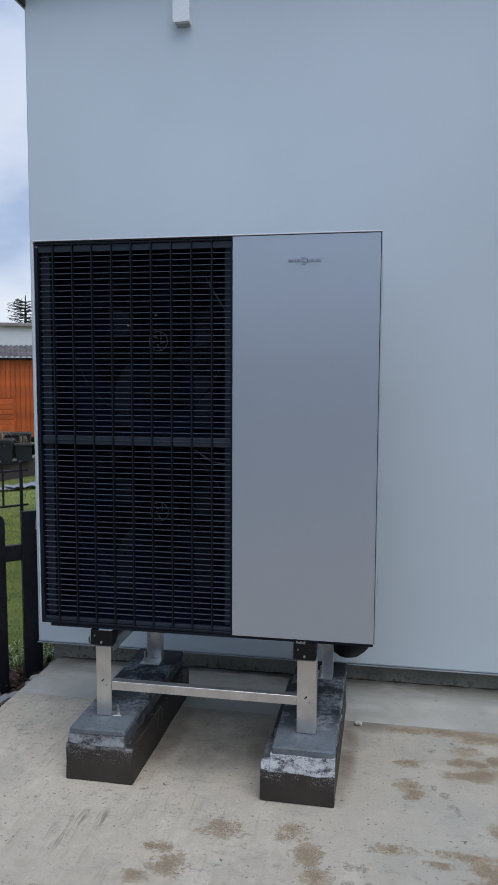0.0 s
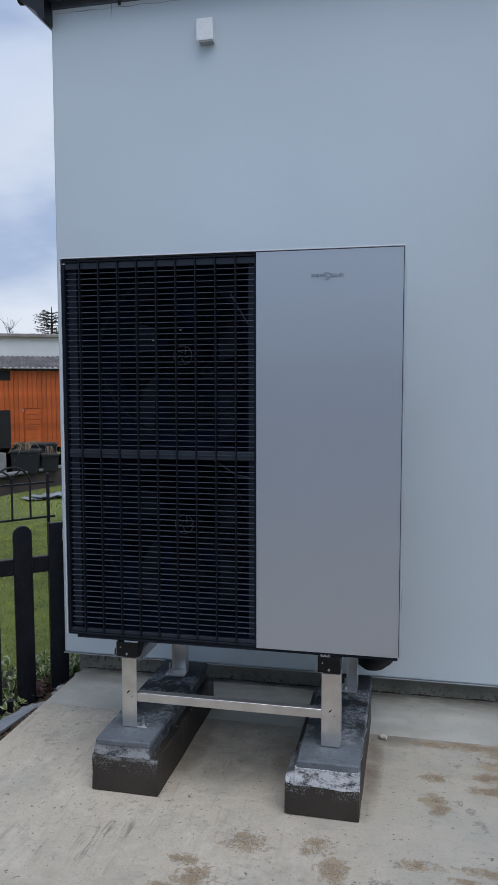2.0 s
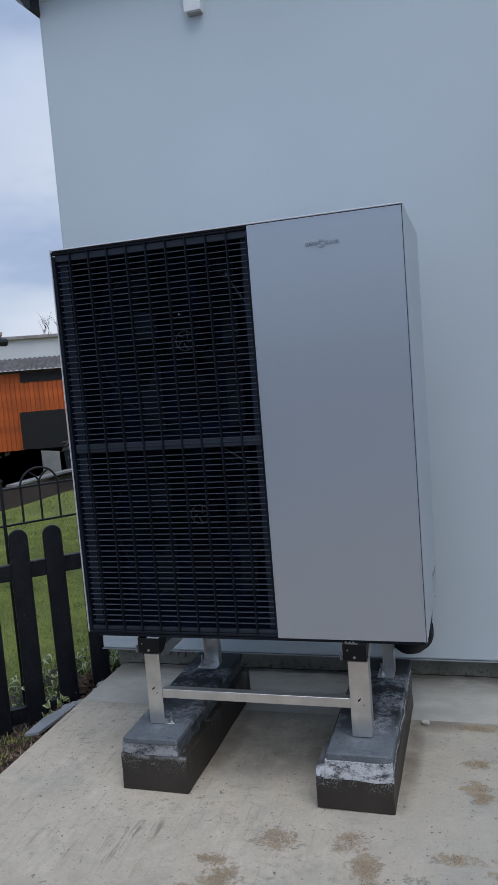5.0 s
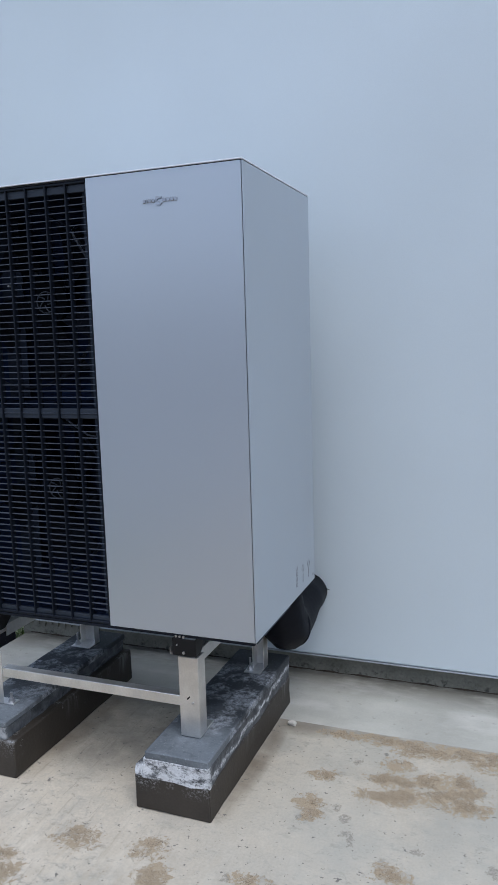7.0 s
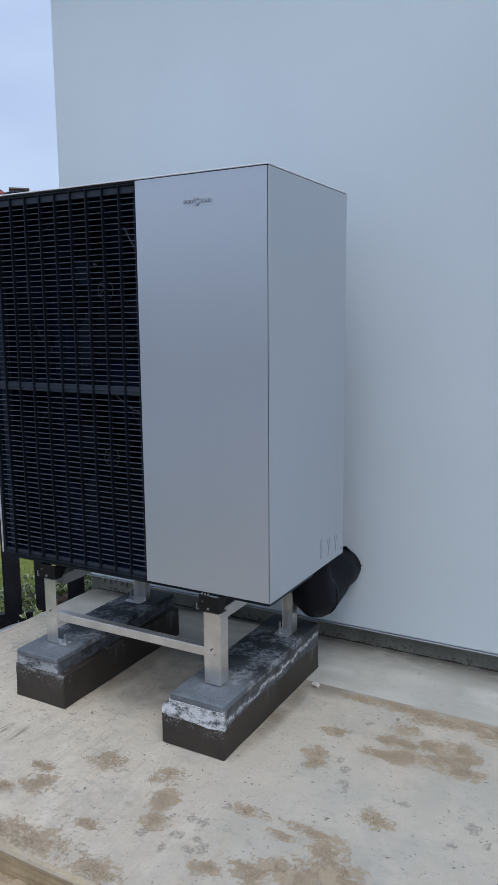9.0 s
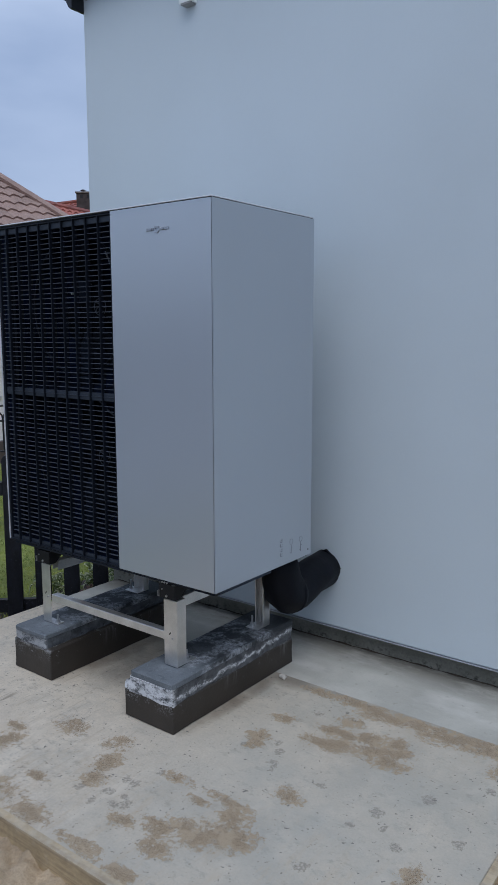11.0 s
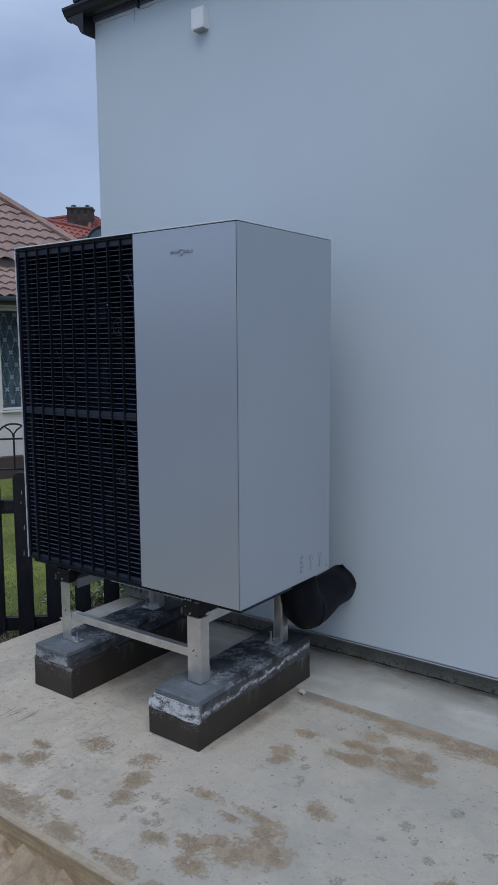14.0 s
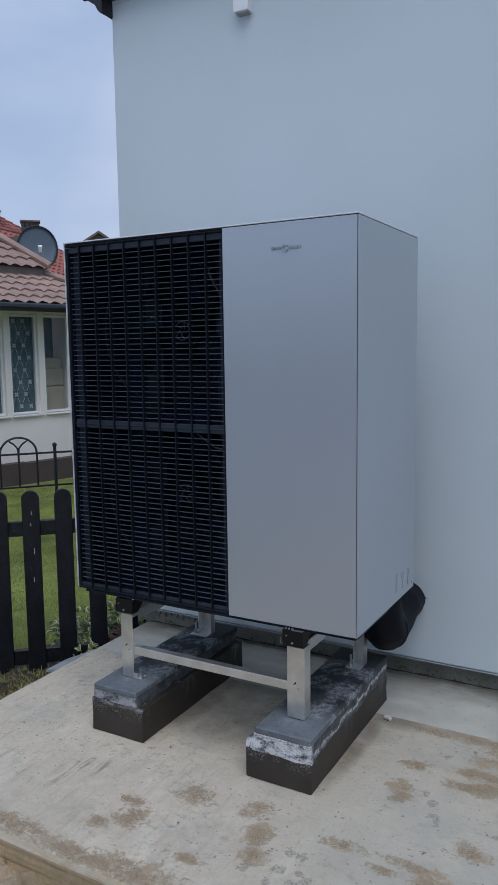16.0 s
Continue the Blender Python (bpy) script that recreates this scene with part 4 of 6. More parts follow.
# louvred grille
gr = thing("louvre_grille", Matrix(), "", "")
gr.parent = pump
gr.matrix_basis = world_of(pump).inverted()
frame_bm = box(UX0 + 0.0016, GX, 0.002, 0.02, 1.791, UZ1 - 0.009, 0.002)
box(UX0 + 0.0016, GX, 0.002, 0.02, UZ0 + 0.001, 0.518, 0.002, bm=frame_bm)
box(UX0 + 0.0016, UX0 + 0.013, 0.004, 0.02, 0.518, 1.786, bm=frame_bm)
box(GX - 0.005, GX, 0.002, 0.02, 0.534, 1.774, bm=frame_bm)
part("grille_frame", frame_bm, GRILLE, gr)
part("top_rail", box(UX0 + 0.012, GX - 0.001, 0.009, 0.02, 1.769, 1.7905, 0.001), RAIL, gr, "blue-black top rail")
part("bottom_rail", box(UX0 + 0.012, GX - 0.001, 0.009, 0.02, 0.5185, 0.531, 0.001), RAIL, gr, "blue-black bottom rail")
band = box(UX0 + 0.018, GX - 0.005, 0.008, 0.02, 1.131, 1.161, 0.002)
box(UX0 + 0.018, GX - 0.005, 0.0055, 0.010, 1.1445, 1.1485, 0.0008, bm=band)
part("middle_band", band, RAIL, gr, "dark middle band")
PITCH, CELL = 0.0187, 0.0675
slat_bm = bmesh.new()
sv = [(0.0, -0.0012), (0.0004, 0.0003), (0.002, 0.0012), (0.008, 0.0003), (0.008, -0.0012)]
lo, hi = UX0 + 0.018, GX - 0.005
join(slat_bm, prism([(lo, y, z) for y, z in sv], (hi - lo, 0, 0)))
slat_me = mesh_of("slat", slat_bm, SLAT)
rows_z = [1.774 - PITCH * (k + 1) for k in range(32)] + [1.131 - PITCH * (k + 1) for k in range(31)]
for z in rows_z:
    piece("slat", slat_me, gr, Matrix.Translation((0, 0.009, z)))
bar_me = mesh_of("mullion", box(-0.0022, 0.0022, -0.001, 0.02, 0.511, 1.794, 0.0008), GRILLE)
for k in range(1, 10):
    piece("mullion", bar_me, gr, Matrix.Translation((UX0 + CELL * k, 0.0005, 0)))

# fan chamber behind the louvres
part("side_liner", box(UX0 + 0.014, UX0 + 0.044, 0.03, 0.05, 0.53, 1.78), INNER, pump)
part("chamber_side", box(UX0 + 0.0075, UX0 + 0.0125, 0.022, 0.33, 0.53, 1.79), CAVITY, pump)
part("chamber_side", box(GX - 0.0008, GX + 0.0008, 0.055, 0.33, 0.53, 1.79), CAVITY, pump)
part("side_liner", box(GX - 0.03, GX - 0.001, 0.03, 0.05, 0.53, 1.78), INNER, pump)
part("fan_chamber", box(UX0 + 0.013, GX - 0.001, 0.32, 0.33, 0.53, 1.79), CAVITY, pump, "dark fan chamber")
part("chamber_floor", box(UX0 + 0.0075, GX, 0.0205, 0.33, UZ0 + 0.003, UZ0 + 0.0235), CAVITY, pump)
part("chamber_roof", box(UX0 + 0.0075, GX, 0.0205, 0.33, 1.7895, 1.7945), CAVITY, pump)
deck = box(UX0 + 0.04, GX - 0.03, 0.04, 0.32, 1.13, 1.16)
part("chamber_divider", deck, CAVITY, pump)
for fz in (1.485, 0.87):
    fx, fy = -0.782, 0.23
    fan = part("fan", tube([(fx + 0.27 * math.cos(a), fy - 0.12, fz + 0.27 * math.sin(a)) for a in (k * math.pi / 20 for k in range(41))], 0.005, 6), FAN, pump, "round black fan shroud")
    part("hub", tube([(fx, fy, fz), (fx, fy + 0.07, fz)], [0.075, 0.085], 24), HUB, fan)
    emblem = tube([(fx + 0.034 * math.cos(a), fy - 0.006, fz + 0.034 * math.sin(a)) for a in (k * math.pi / 12 for k in range(25))], 0.002, 5)
    for q in range(5):
        a = q * 2 * math.pi / 5 + 0.5
        join(emblem, tube([(fx + 0.01 * math.cos(a), fy - 0.006, fz + 0.01 * math.sin(a)), (fx + 0.02 * math.cos(a + 0.5), fy - 0.007, fz + 0.02 * math.sin(a + 0.5)), (fx + 0.034 * math.cos(a + 0.8), fy - 0.006, fz + 0.034 * math.sin(a + 0.8))], 0.0022, 5))
    part("hub_emblem", emblem, EMBLEM, fan, "moulded swirl on the hub")
    for k in range(5):
        a0 = k * 2 * math.pi / 5 + 0.4
        bl = bmesh.new()
        rings = []
        for i in range(7):
            r = 0.08 + 0.18 * i / 6
            sweep = 0.35 * i / 6
            rings.append((bl.verts.new((fx + r * math.cos(a0 + sweep), fy, fz + r * math.sin(a0 + sweep))), bl.verts.new((fx + r * math.cos(a0 + sweep + 0.75), fy + 0.05, fz + r * math.sin(a0 + sweep + 0.75)))))
        for (a, b_), (c_, d_) in zip(rings, rings[1:]):
            bl.faces.new((a, b_, d_, c_))
        bmesh.ops.solidify(bl, geom=bl.faces[:], thickness=0.003)
        part("blade", bl, FAN, fan)

part("motor_bracket", box(-0.985, -0.905, 0.27, 0.275, 0.56, 1.12), MOTOR, pump, "dim upright motor bracket")
part("motor_bracket", box(-0.985, -0.905, 0.27, 0.275, 1.17, 1.76), MOTOR, pump, "dim upright motor bracket")
part("motor_bracket", box(-0.66, -0.60, 0.27, 0.275, 1.17, 1.76), MOTOR, pump, "dim upright motor bracket")
part("motor_bracket", box(-0.66, -0.60, 0.27, 0.275, 0.56, 1.12), MOTOR, pump, "dim upright motor bracket")
part("cable", tube([(-0.575, 0.10, 1.69), (-0.563, 0.062, 1.674), (-0.54, 0.06, 1.636), (-0.506, 0.06, 1.582), (-0.49, 0.062, 1.57)], 0.003, 6), SLAT, pump, "thin grey sensor cable")
part("cable", tube([(-0.645, 0.10, 1.126), (-0.619, 0.062, 1.123), (-0.58, 0.06, 1.098), (-0.545, 0.06, 1.077), (-0.50, 0.062, 1.07)], 0.003, 6), SLAT, pump, "thin grey sensor cable")
part("bolt_head", tube([(-0.868, 0.17, 1.537), (-0.868, 0.15, 1.537)], 0.0035, 6), ZINC, pump)
part("bolt_head", tube([(-0.768, 0.17, 1.571), (-0.768, 0.15, 1.571)], 0.0035, 6), ZINC, pump)

# feet between unit and stand
for x0, x1 in ((-0.962, -0.884), (-0.262, -0.188)):
    for y0 in (0.0, 0.47):
        ft = box(x0, x1, y0, y0 + 0.003, 0.444, 0.494, 0.0008)
        for gx in (x0, x1 - 0.003):
            join(ft, prism([(gx, y0 + 0.003, 0.444), (gx, y0 + 0.003, 0.494), (gx, y0 + 0.085, 0.494), (gx, y0 + 0.07, 0.476), (gx, y0 + 0.035, 0.444)], (0.003, 0, 0)))
        box(x0 + 0.0005, x1 - 0.0005, y0 + 0.003, y0 + 0.035, 0.4418, 0.4445, bm=ft)
        foot = part("foot_bracket", ft, BLACK_METAL, pump, "black bracket foot")
        for bx, bz, br_ in ((x0 + 0.016, 0.476, 0.0022), ((x0 + x1) / 2, 0.4535, 0.0042)):
            part("screw", tube([(bx, y0 + 0.001, bz), (bx, y0 - 0.005, bz)], br_, 6), ZINC, foot)
        tab = box(x0 - 0.0085, x0 - 0.0065, y0 - 0.001, y0 + 0.012, 0.4465, 0.466)
        box(x0 - 0.0085, x0 - 0.001, y0 - 0.001, y0 + 0.012, 0.4445, 0.4465, bm=tab)
        part("zinc_tab", tab, ZINC, foot)
for bx in (-0.25, -0.238, -0.226):
    part("rivet", tube([(bx, 0.004, 0.5), (bx, 0.0005, 0.5)], 0.0035, 8), ZINC, pump)

# ---- insulated pipe into the wall ----
pipe = thing("insulated_pipe", pose(-0.11, 0.7, 0.24), "black insulated pipe elbow running into the wall", "pipe")
centre = [(-0.106, 0.533, 0.49), (-0.106, 0.537, 0.44), (-0.106, 0.545, 0.39), (-0.107, 0.565, 0.347), (-0.109, 0.60, 0.323), (-0.112, 0.65, 0.322), (-0.115, 0.72, 0.332), (-0.117, 0.80, 0.342), (-0.118, 0.91, 0.35)]
sleeve = tube(centre, [0.070, 0.073, 0.078, 0.085, 0.088, 0.087, 0.084, 0.082, 0.080], 28)
part("sleeve", ragged(sleeve, 0.012, 16, 1.0), FOAM, pipe, "creased black insulation sleeve", smooth=True)
for i, r_ in ((4, 0.0885),):
    c0, c1 = Vector(centre[i]), Vector(centre[i + 1])
    way_ = (c1 - c0).normalized() * 0.012
    part("tape_band", ragged(tube([tuple(c0 - way_), tuple(c0), tuple(c0 + way_)], [r_, r_ + 0.0015, r_], 24), 0.004, 20), FOAM, pipe, "black tape band", smooth=True)
flap = prism([(-0.14, 0.893, 0.423), (-0.105, 0.893, 0.438), (-0.07, 0.893, 0.41), (-0.04, 0.893, 0.372), (-0.052, 0.893, 0.358), (-0.085, 0.893, 0.405)], (0, -0.012, 0))
part("flap", flap, FOAM, pipe)
part("loose_thread", tube([(-0.046, 0.885, 0.370), (-0.034, 0.88, 0.371), (-0.022, 0.878, 0.367)], [0.003, 0.002, 0.001], 5), FOAM, pipe)

PEBBLE = shader("pale_stone", (0.66, 0.62, 0.55), 0.85, vary=0.15, scale=60, bump=0.3, bump_scale=200)
peb = bmesh.new()
bmesh.ops.create_icosphere(peb, subdivisions=2, radius=0.012)
for v in peb.verts:
    v.co = Vector((v.co.x * 1.3, v.co.y * 0.9, v.co.z * 0.7)) + Vector((-0.06, 0.49, 0.0075))
solid("pebble", ragged(peb, 0.008, 75), PEBBLE, "small pale stone lying on the slab", "pebble", origin=(-0.06, 0.49, 0))
# ---- sand, soil, grass ----
def sand_height(x, y):
    z = -0.085 + 0.03 * noise.noise(Vector((x * 1.3, y * 1.3, 0))) + 0.03 * noise.noise(Vector((x * 4, y * 4, 3))) + 0.035 * abs(noise.noise(Vector((x * 9, y * 9, 7)))) + 0.022 * noise.noise(Vector((x * 18, y * 18, 4))) + 0.010 * noise.noise(Vector((x * 37, y * 37, 1)))
    k = min(1.0, max(0.0, (-1.45 - x) / 0.6))
    ragged_edge = 0.9 * noise.noise(Vector((x * 0.7, y * 0.7, 5.0))) + 0.3 * noise.noise(Vector((x * 2.3, y * 2.3, 8.0)))
    far = min(1.0, max(0.0, (-4.2 - y + ragged_edge) / 1.2, (x - 3.6 + ragged_edge) / 1.2))
    return z * (1 - max(k, far)) + (GROUND_Z - 0.05) * max(k, far)


solid("sand", sheet(170, 170, -2.6, 6.0, -6.5, 0.93, sand_height), SAND, "loose lumpy building sand around the slab", "sand", kind="stuff", smooth=True)


solid("sand", sheet(250, 75, -1.5, 1.1, -1.45, -0.71, lambda x, y: sand_height(x, y) + 0.016 * noise.noise(Vector((x * 26, y * 26, 9))) + 0.010 * noise.noise(Vector((x * 60, y * 60, 2))) + min(0.014, (y + 1.45) * 0.2 - 0.03, (x + 1.5) * 0.2 - 0.03, (1.1 - x) * 0.2 - 0.03)), SAND, "lumpy trampled sand heaped against the board", "sand", kind="stuff", smooth=True)


def bare_height(x, y):
    return -0.20 + 0.05 * noise.noise(Vector((x * 0.8, y * 0.8, 2.0))) + 0.03 * noise.noise(Vector((x * 2.5, y * 2.5, 6.0)))


# ground out of view, added in grey so the silver panels reflect no green
bare = sheet(60, 20, -20.0, 14.68, -13.98, -3.6, bare_height)
join(bare, sheet(24, 10, 3.4, 14.68, -3.6, 0.90, bare_height))
join(bare, sheet(24, 6, -20.0, -2.75, -3.6, -1.3, bare_height))
UNSEEN_GREY = shader("unseen_grey", (0.27, 0.275, 0.29), 0.95, vary=0.2, scale=2.0, fine=0.2, fine_scale=60, bump=0.6, bump_scale=60)
solid("unseen_ground", bare, UNSEEN_GREY, "unseen grey ground added for the panel reflections", "ground", kind="stuff", smooth=True)


def soil_height(x, y):
    k = min(1.0, max(0.0, (-1.515 - x) / 0.42))
    sink = 0.5 * min(0.0, x + 2.18 + 0.12 * noise.noise(Vector((x * 5, y * 5, 1))), y + 0.75 + 0.15 * noise.noise(Vector((x * 4, y * 4, 6))))
    return sink - 0.03 - 0.22 * k ** 0.8 + 0.03 * noise.noise(Vector((x * 9, y * 9, 2))) + 0.015 * noise.noise(Vector((x * 30, y * 30, 5)))


solid("soil_bank", sheet(40, 90, -2.35, -1.5, -1.0, 1.35, soil_height), SOIL, "dark crumbly soil bank below the slab edge", "soil", kind="stuff", smooth=True)

rng = np.random.default_rng(5)
RED_LEAF = shader("red_dead_leaf", (0.095, 0.045, 0.03), 0.8, vary=0.4, scale=25, bump=0.0)


def scatter(name, count, area, height_of, size, material, label, category, tall=True):
    """Many small blades or flakes in one mesh."""
    x = rng.uniform(area[0], area[1], count)
    y = rng.uniform(area[2], area[3], count)
    z = np.array([height_of(a, b) for a, b in zip(x, y)])
    keep = z > -5
    x, y, z = x[keep], y[keep], z[keep]
    count = len(x)
    a = rng.uniform(0, 2 * math.pi, count)
    s = size * rng.uniform(0.5, 1.4, count)
    verts = np.zeros((count, 3, 3))
    if tall:
        w = 0.09 * s
        verts[:, 0] = np.stack([x - w * np.cos(a), y - w * np.sin(a), z], 1)
        verts[:, 1] = np.stack([x + w * np.cos(a), y + w * np.sin(a), z], 1)
        lean = rng.uniform(0.3, 1.5, count) * s
        verts[:, 2] = np.stack([x - lean * np.sin(a), y + lean * np.cos(a), z + s * rng.uniform(0.5, 1.0, count)], 1)
    else:
        tilt = rng.uniform(-0.3, 0.5, (count, 3)) * s[:, None]
        for k in range(3):
            verts[:, k] = np.stack([x + s * np.cos(a + 2.1 * k), y + s * 0.7 * np.sin(a + 2.1 * k), z + 0.004 + np.abs(tilt[:, k])], 1)
    me = bpy.data.meshes.new(name)
    me.from_pydata(verts.reshape(-1, 3).tolist(), [], np.arange(3 * count).reshape(-1, 3).tolist())
    me.materials.append(material)
    return tagged(new(name, me), label, category, kind="stuff")


FENCE_P, FENCE_A = Vector((-2.065, 0.665, GROUND_Z)), radians(49)


def lawn(x, y):
    front = (x - FENCE_P.x) * math.sin(FENCE_A) - (y - FENCE_P.y) * math.cos(FENCE_A)
    if (front > -0.06 and x > -2.6) or (x > -1.55) or (x + 6.2 < 0.2 * (y - 6)):
        return -9
    return GROUND_Z - 0.005


scatter("grass", 200000, (-6.6, -1.6, 0.3, 6.0), lawn, 0.027, GRASS, "short uneven lawn grass behind the fence", "grass")
scatter("grass", 36000, (-9.0, -2.0, 6.0, 15.0), lawn, 0.05, GRASS, "short uneven lawn grass further away", "grass")
scatter("dead_leaves", 900, (-1.98, -1.535, 0.1, 1.1), soil_height, 0.018, DEAD_LEAF, "brown dead leaves on the soil", "leaves", tall=False)
scatter("dry_grass", 1500, (-2.1, -1.58, -0.6, 0.7), soil_height, 0.028, DRY_STEM, "dry grass wisps along the slab edge", "grass")
scatter("weeds", 2600, (-2.35, -1.75, -0.6, 0.62), soil_height, 0.03, GRASS, "small weeds along the slab edge", "grass")


def clump(x, y):
    return soil_height(x, y) + rng.uniform(0.0, 0.07) if rng.random() < 0.8 else -9


scatter("dead_leaves", 170, (-1.83, -1.69, 0.84, 1.0), clump, 0.017, RED_LEAF, "curled red-brown dead leaves at the fence foot", "leaves", tall=False)


def sand_grains(count, seed):
    """Spilled grains: thick in the patches, thinning out at their edges, each a small squashed lump."""
    r = np.random.default_rng(seed)
    spots = np.array(SAND_BACK + SAND_FRONT + SAND_EDGE)
    pick = r.choice(len(spots), count, p=spots[:, 2] * spots[:, 3] / (spots[:, 2] * spots[:, 3]).sum())
    x = spots[pick, 0] + spots[pick, 2] * r.normal(0, 0.62, count)
    y = spots[pick, 1] + spots[pick, 3] * r.normal(0, 0.62, count)
    near = np.max(1 - 0.45 * ((x[:, None] - spots[:, 0]) ** 2 / spots[:, 2] ** 2 + (y[:, None] - spots[:, 1]) ** 2 / spots[:, 3] ** 2), 1)
    rough_ = np.array([noise.fractal(Vector((a * 15 + 0.5 * b, b * 19, 3.0)), 0.7, 2.1, 6) for a, b in zip(x, y)])
    level_ = near - 0.70 + 1.25 * rough_
    keep = (level_ > 0.0) | (r.random(count) < np.clip(0.10 + 0.35 * level_, 0.012, 0.1))
    keep &= (x > -1.45) & (x < 0.97) & (y > -0.692) & (y < 0.522)
    x, y = x[keep], y[keep]
    n = len(x)
    size = r.uniform(0.0006, 0.0016, n)
    shape = np.array([(1, 0, 0), (-0.6, 0.8, 0), (-0.6, -0.8, 0), (0.1, 0, 0.9)])
    a = r.uniform(0, 6.283, n)
    v = np.zeros((n, 4, 3))
    for k, (px_, py_, pz_) in enumerate(shape):
        v[:, k, 0] = x + size * (px_ * np.cos(a) - py_ * np.sin(a)) * r.uniform(0.7, 1.2, n)
        v[:, k, 1] = y + size * (px_ * np.sin(a) + py_ * np.cos(a)) * r.uniform(0.7, 1.2, n)
        v[:, k, 2] = 0.0002 + size * pz_
    base = 4 * np.arange(n)[:, None, None]
    faces = (base + np.array([(0, 1, 3), (1, 2, 3), (2, 0, 3)])[None]).reshape(-1, 3)
    me = bpy.data.meshes.new("loose_sand_grains")
    me.from_pydata(v.reshape(-1, 3).tolist(), [], faces.tolist())
    me.materials.append(SAND_GRAIN)
    return tagged(new("loose_sand_grains", me), "sand grains spilled in patches on the slab", "sand", kind="stuff")


sand_grains(110000, 4)

stones = bmesh.new()
for k in range(9):
    st = bmesh.new()
    bmesh.ops.create_icosphere(st, subdivisions=2, radius=random.uniform(0.015, 0.03))
    cx, cy = random.uniform(-1.72, -1.56), random.uniform(0.45, 1.0)
    for v in st.verts:
        v.co = Vector((v.co.x * 1.3, v.co.y, v.co.z * 0.7)) + Vector((cx, cy, soil_height(cx, cy) + 0.008))
    join(stones, ragged(st, 0.006, 30, k))
solid("edge_stones", stones, GREY_PANEL, "small grey stones in the soil by the slab", "stones", kind="stuff")
solid("metal_offcut", prism([(-1.676, 0.70, -0.112), (-1.745, 0.56, -0.122), (-1.74, 0.40, -0.118), (-1.66, 0.39, -0.098), (-1.628, 0.645, -0.098)], (0, 0, 0.012)), FLASHING, "flat grey sheet offcut lying beside the slab", "offcut", origin=(-1.75, 0.53, -0.12))


# ---- variegated plants along the fence ----
def leaf_mesh(length=0.038, width=0.036):
    b = bmesh.new()
    n = 6
    rim_l, rim_r, in_l, in_r, mid = [], [], [], [], []
    for i in range(n + 1):
        t = i / n
        w = width / 2 * math.sin(math.pi * min(0.97, 0.08 + 0.92 * t)) ** 0.55
        z = 0.012 * math.sin(math.pi * t) - 0.012 * t * t
        rim_l.append(b.verts.new((t * length, w, z + 0.004)))
        in_l.append(b.verts.new((t * length, w * 0.58, z + 0.001)))
        mid.append(b.verts.new((t * length, 0, z - 0.002)))
        in_r.append(b.verts.new((t * length, -w * 0.58, z + 0.001)))
        rim_r.append(b.verts.new((t * length, -w, z + 0.004)))
    for i in range(n):
        for col, (p, q) in enumerate(((rim_l, in_l), (in_l, mid), (mid, in_r), (in_r, rim_r))):
            f = b.faces.new((p[i], q[i], q[i + 1], p[i + 1]))
            f.material_index = 1 if col in (0, 3) else 0
    me = mesh_of("leaf", b, LEAF)
    me.materials.append(LEAF_RIM)
    return me


LEAF_RIM = shader("cream_leaf_rim", (0.72, 0.73, 0.46), 0.5, vary=0.15, scale=30, bump=0.0, per_piece=0.3)
thin(LEAF_RIM, 0.3)
LEAF_ME = leaf_mesh()


def plant(x, y, z, count, spread, height, seed):
    rnd = random.Random(seed)
    p = thing("variegated_plant", pose(x, y, z), "low plant with cream-edged green leaves by the fence", "plant", "plants along the fence")
    stems = bmesh.new()
    tips = []
    for k in range(count):
        a, r, h = rnd.uniform(0, 6.28), spread * math.sqrt(rnd.random()), height * rnd.uniform(0.25, 1)
        tip = Vector((r * math.cos(a), r * math.sin(a), h))
        if k % 3 == 0:
            join(stems, tube([(0, 0, 0), tip * 0.5 + Vector((0, 0, 0.02)), tip], [0.0025, 0.002, 0.0015], 5))
        tips.append((tip, a))
    part("stem", stems, LEAF, p, local=True)
    for tip, a in tips:
        piece("leaf", LEAF_ME, p, Matrix.Translation(tip) @ Euler((rnd.uniform(-0.7, 0.7), rnd.uniform(-0.6, 0.5), a + rnd.uniform(-0.7, 0.7))).to_matrix().to_4x4() @ Matrix.Scale(rnd.uniform(0.7, 1.35), 4))


PLANTS = ((-1.70, 1.20, -0.17, 44, 0.10, 0.17), (-1.80, 1.09, -0.19, 40, 0.085, 0.19), (-1.93, 0.95, -0.27, 46, 0.09, 0.24), (-2.02, 0.86, -0.29, 34, 0.09, 0.22), (-1.83, 0.83, -0.22, 14, 0.05, 0.09), (-1.90, 0.77, -0.24, 12, 0.05, 0.10), (-1.64, 1.06, -0.12, 16, 0.05, 0.09))
for k, (x, y, z, c, s, h) in enumerate(PLANTS):
    plant(x, y, z, int(c * 1.4), s, h, k)

# ---- picket fence with iron topping ----
PICKET_P, PICKET_A, PICKET_STEP = Vector((-2.005, 0.607, GROUND_Z + 0.018)), radians(42), 0.162
fence = thing("picket_fence", Matrix.Translation(PICKET_P) @ Matrix.Rotation(PICKET_A, 4, "Z"), "black painted wooden picket fence with worn paint", "fence")
PAINT_LOSS = shader("bare_pale_wood", (0.42, 0.41, 0.39), 0.9, vary=0.15, bump=0.2)


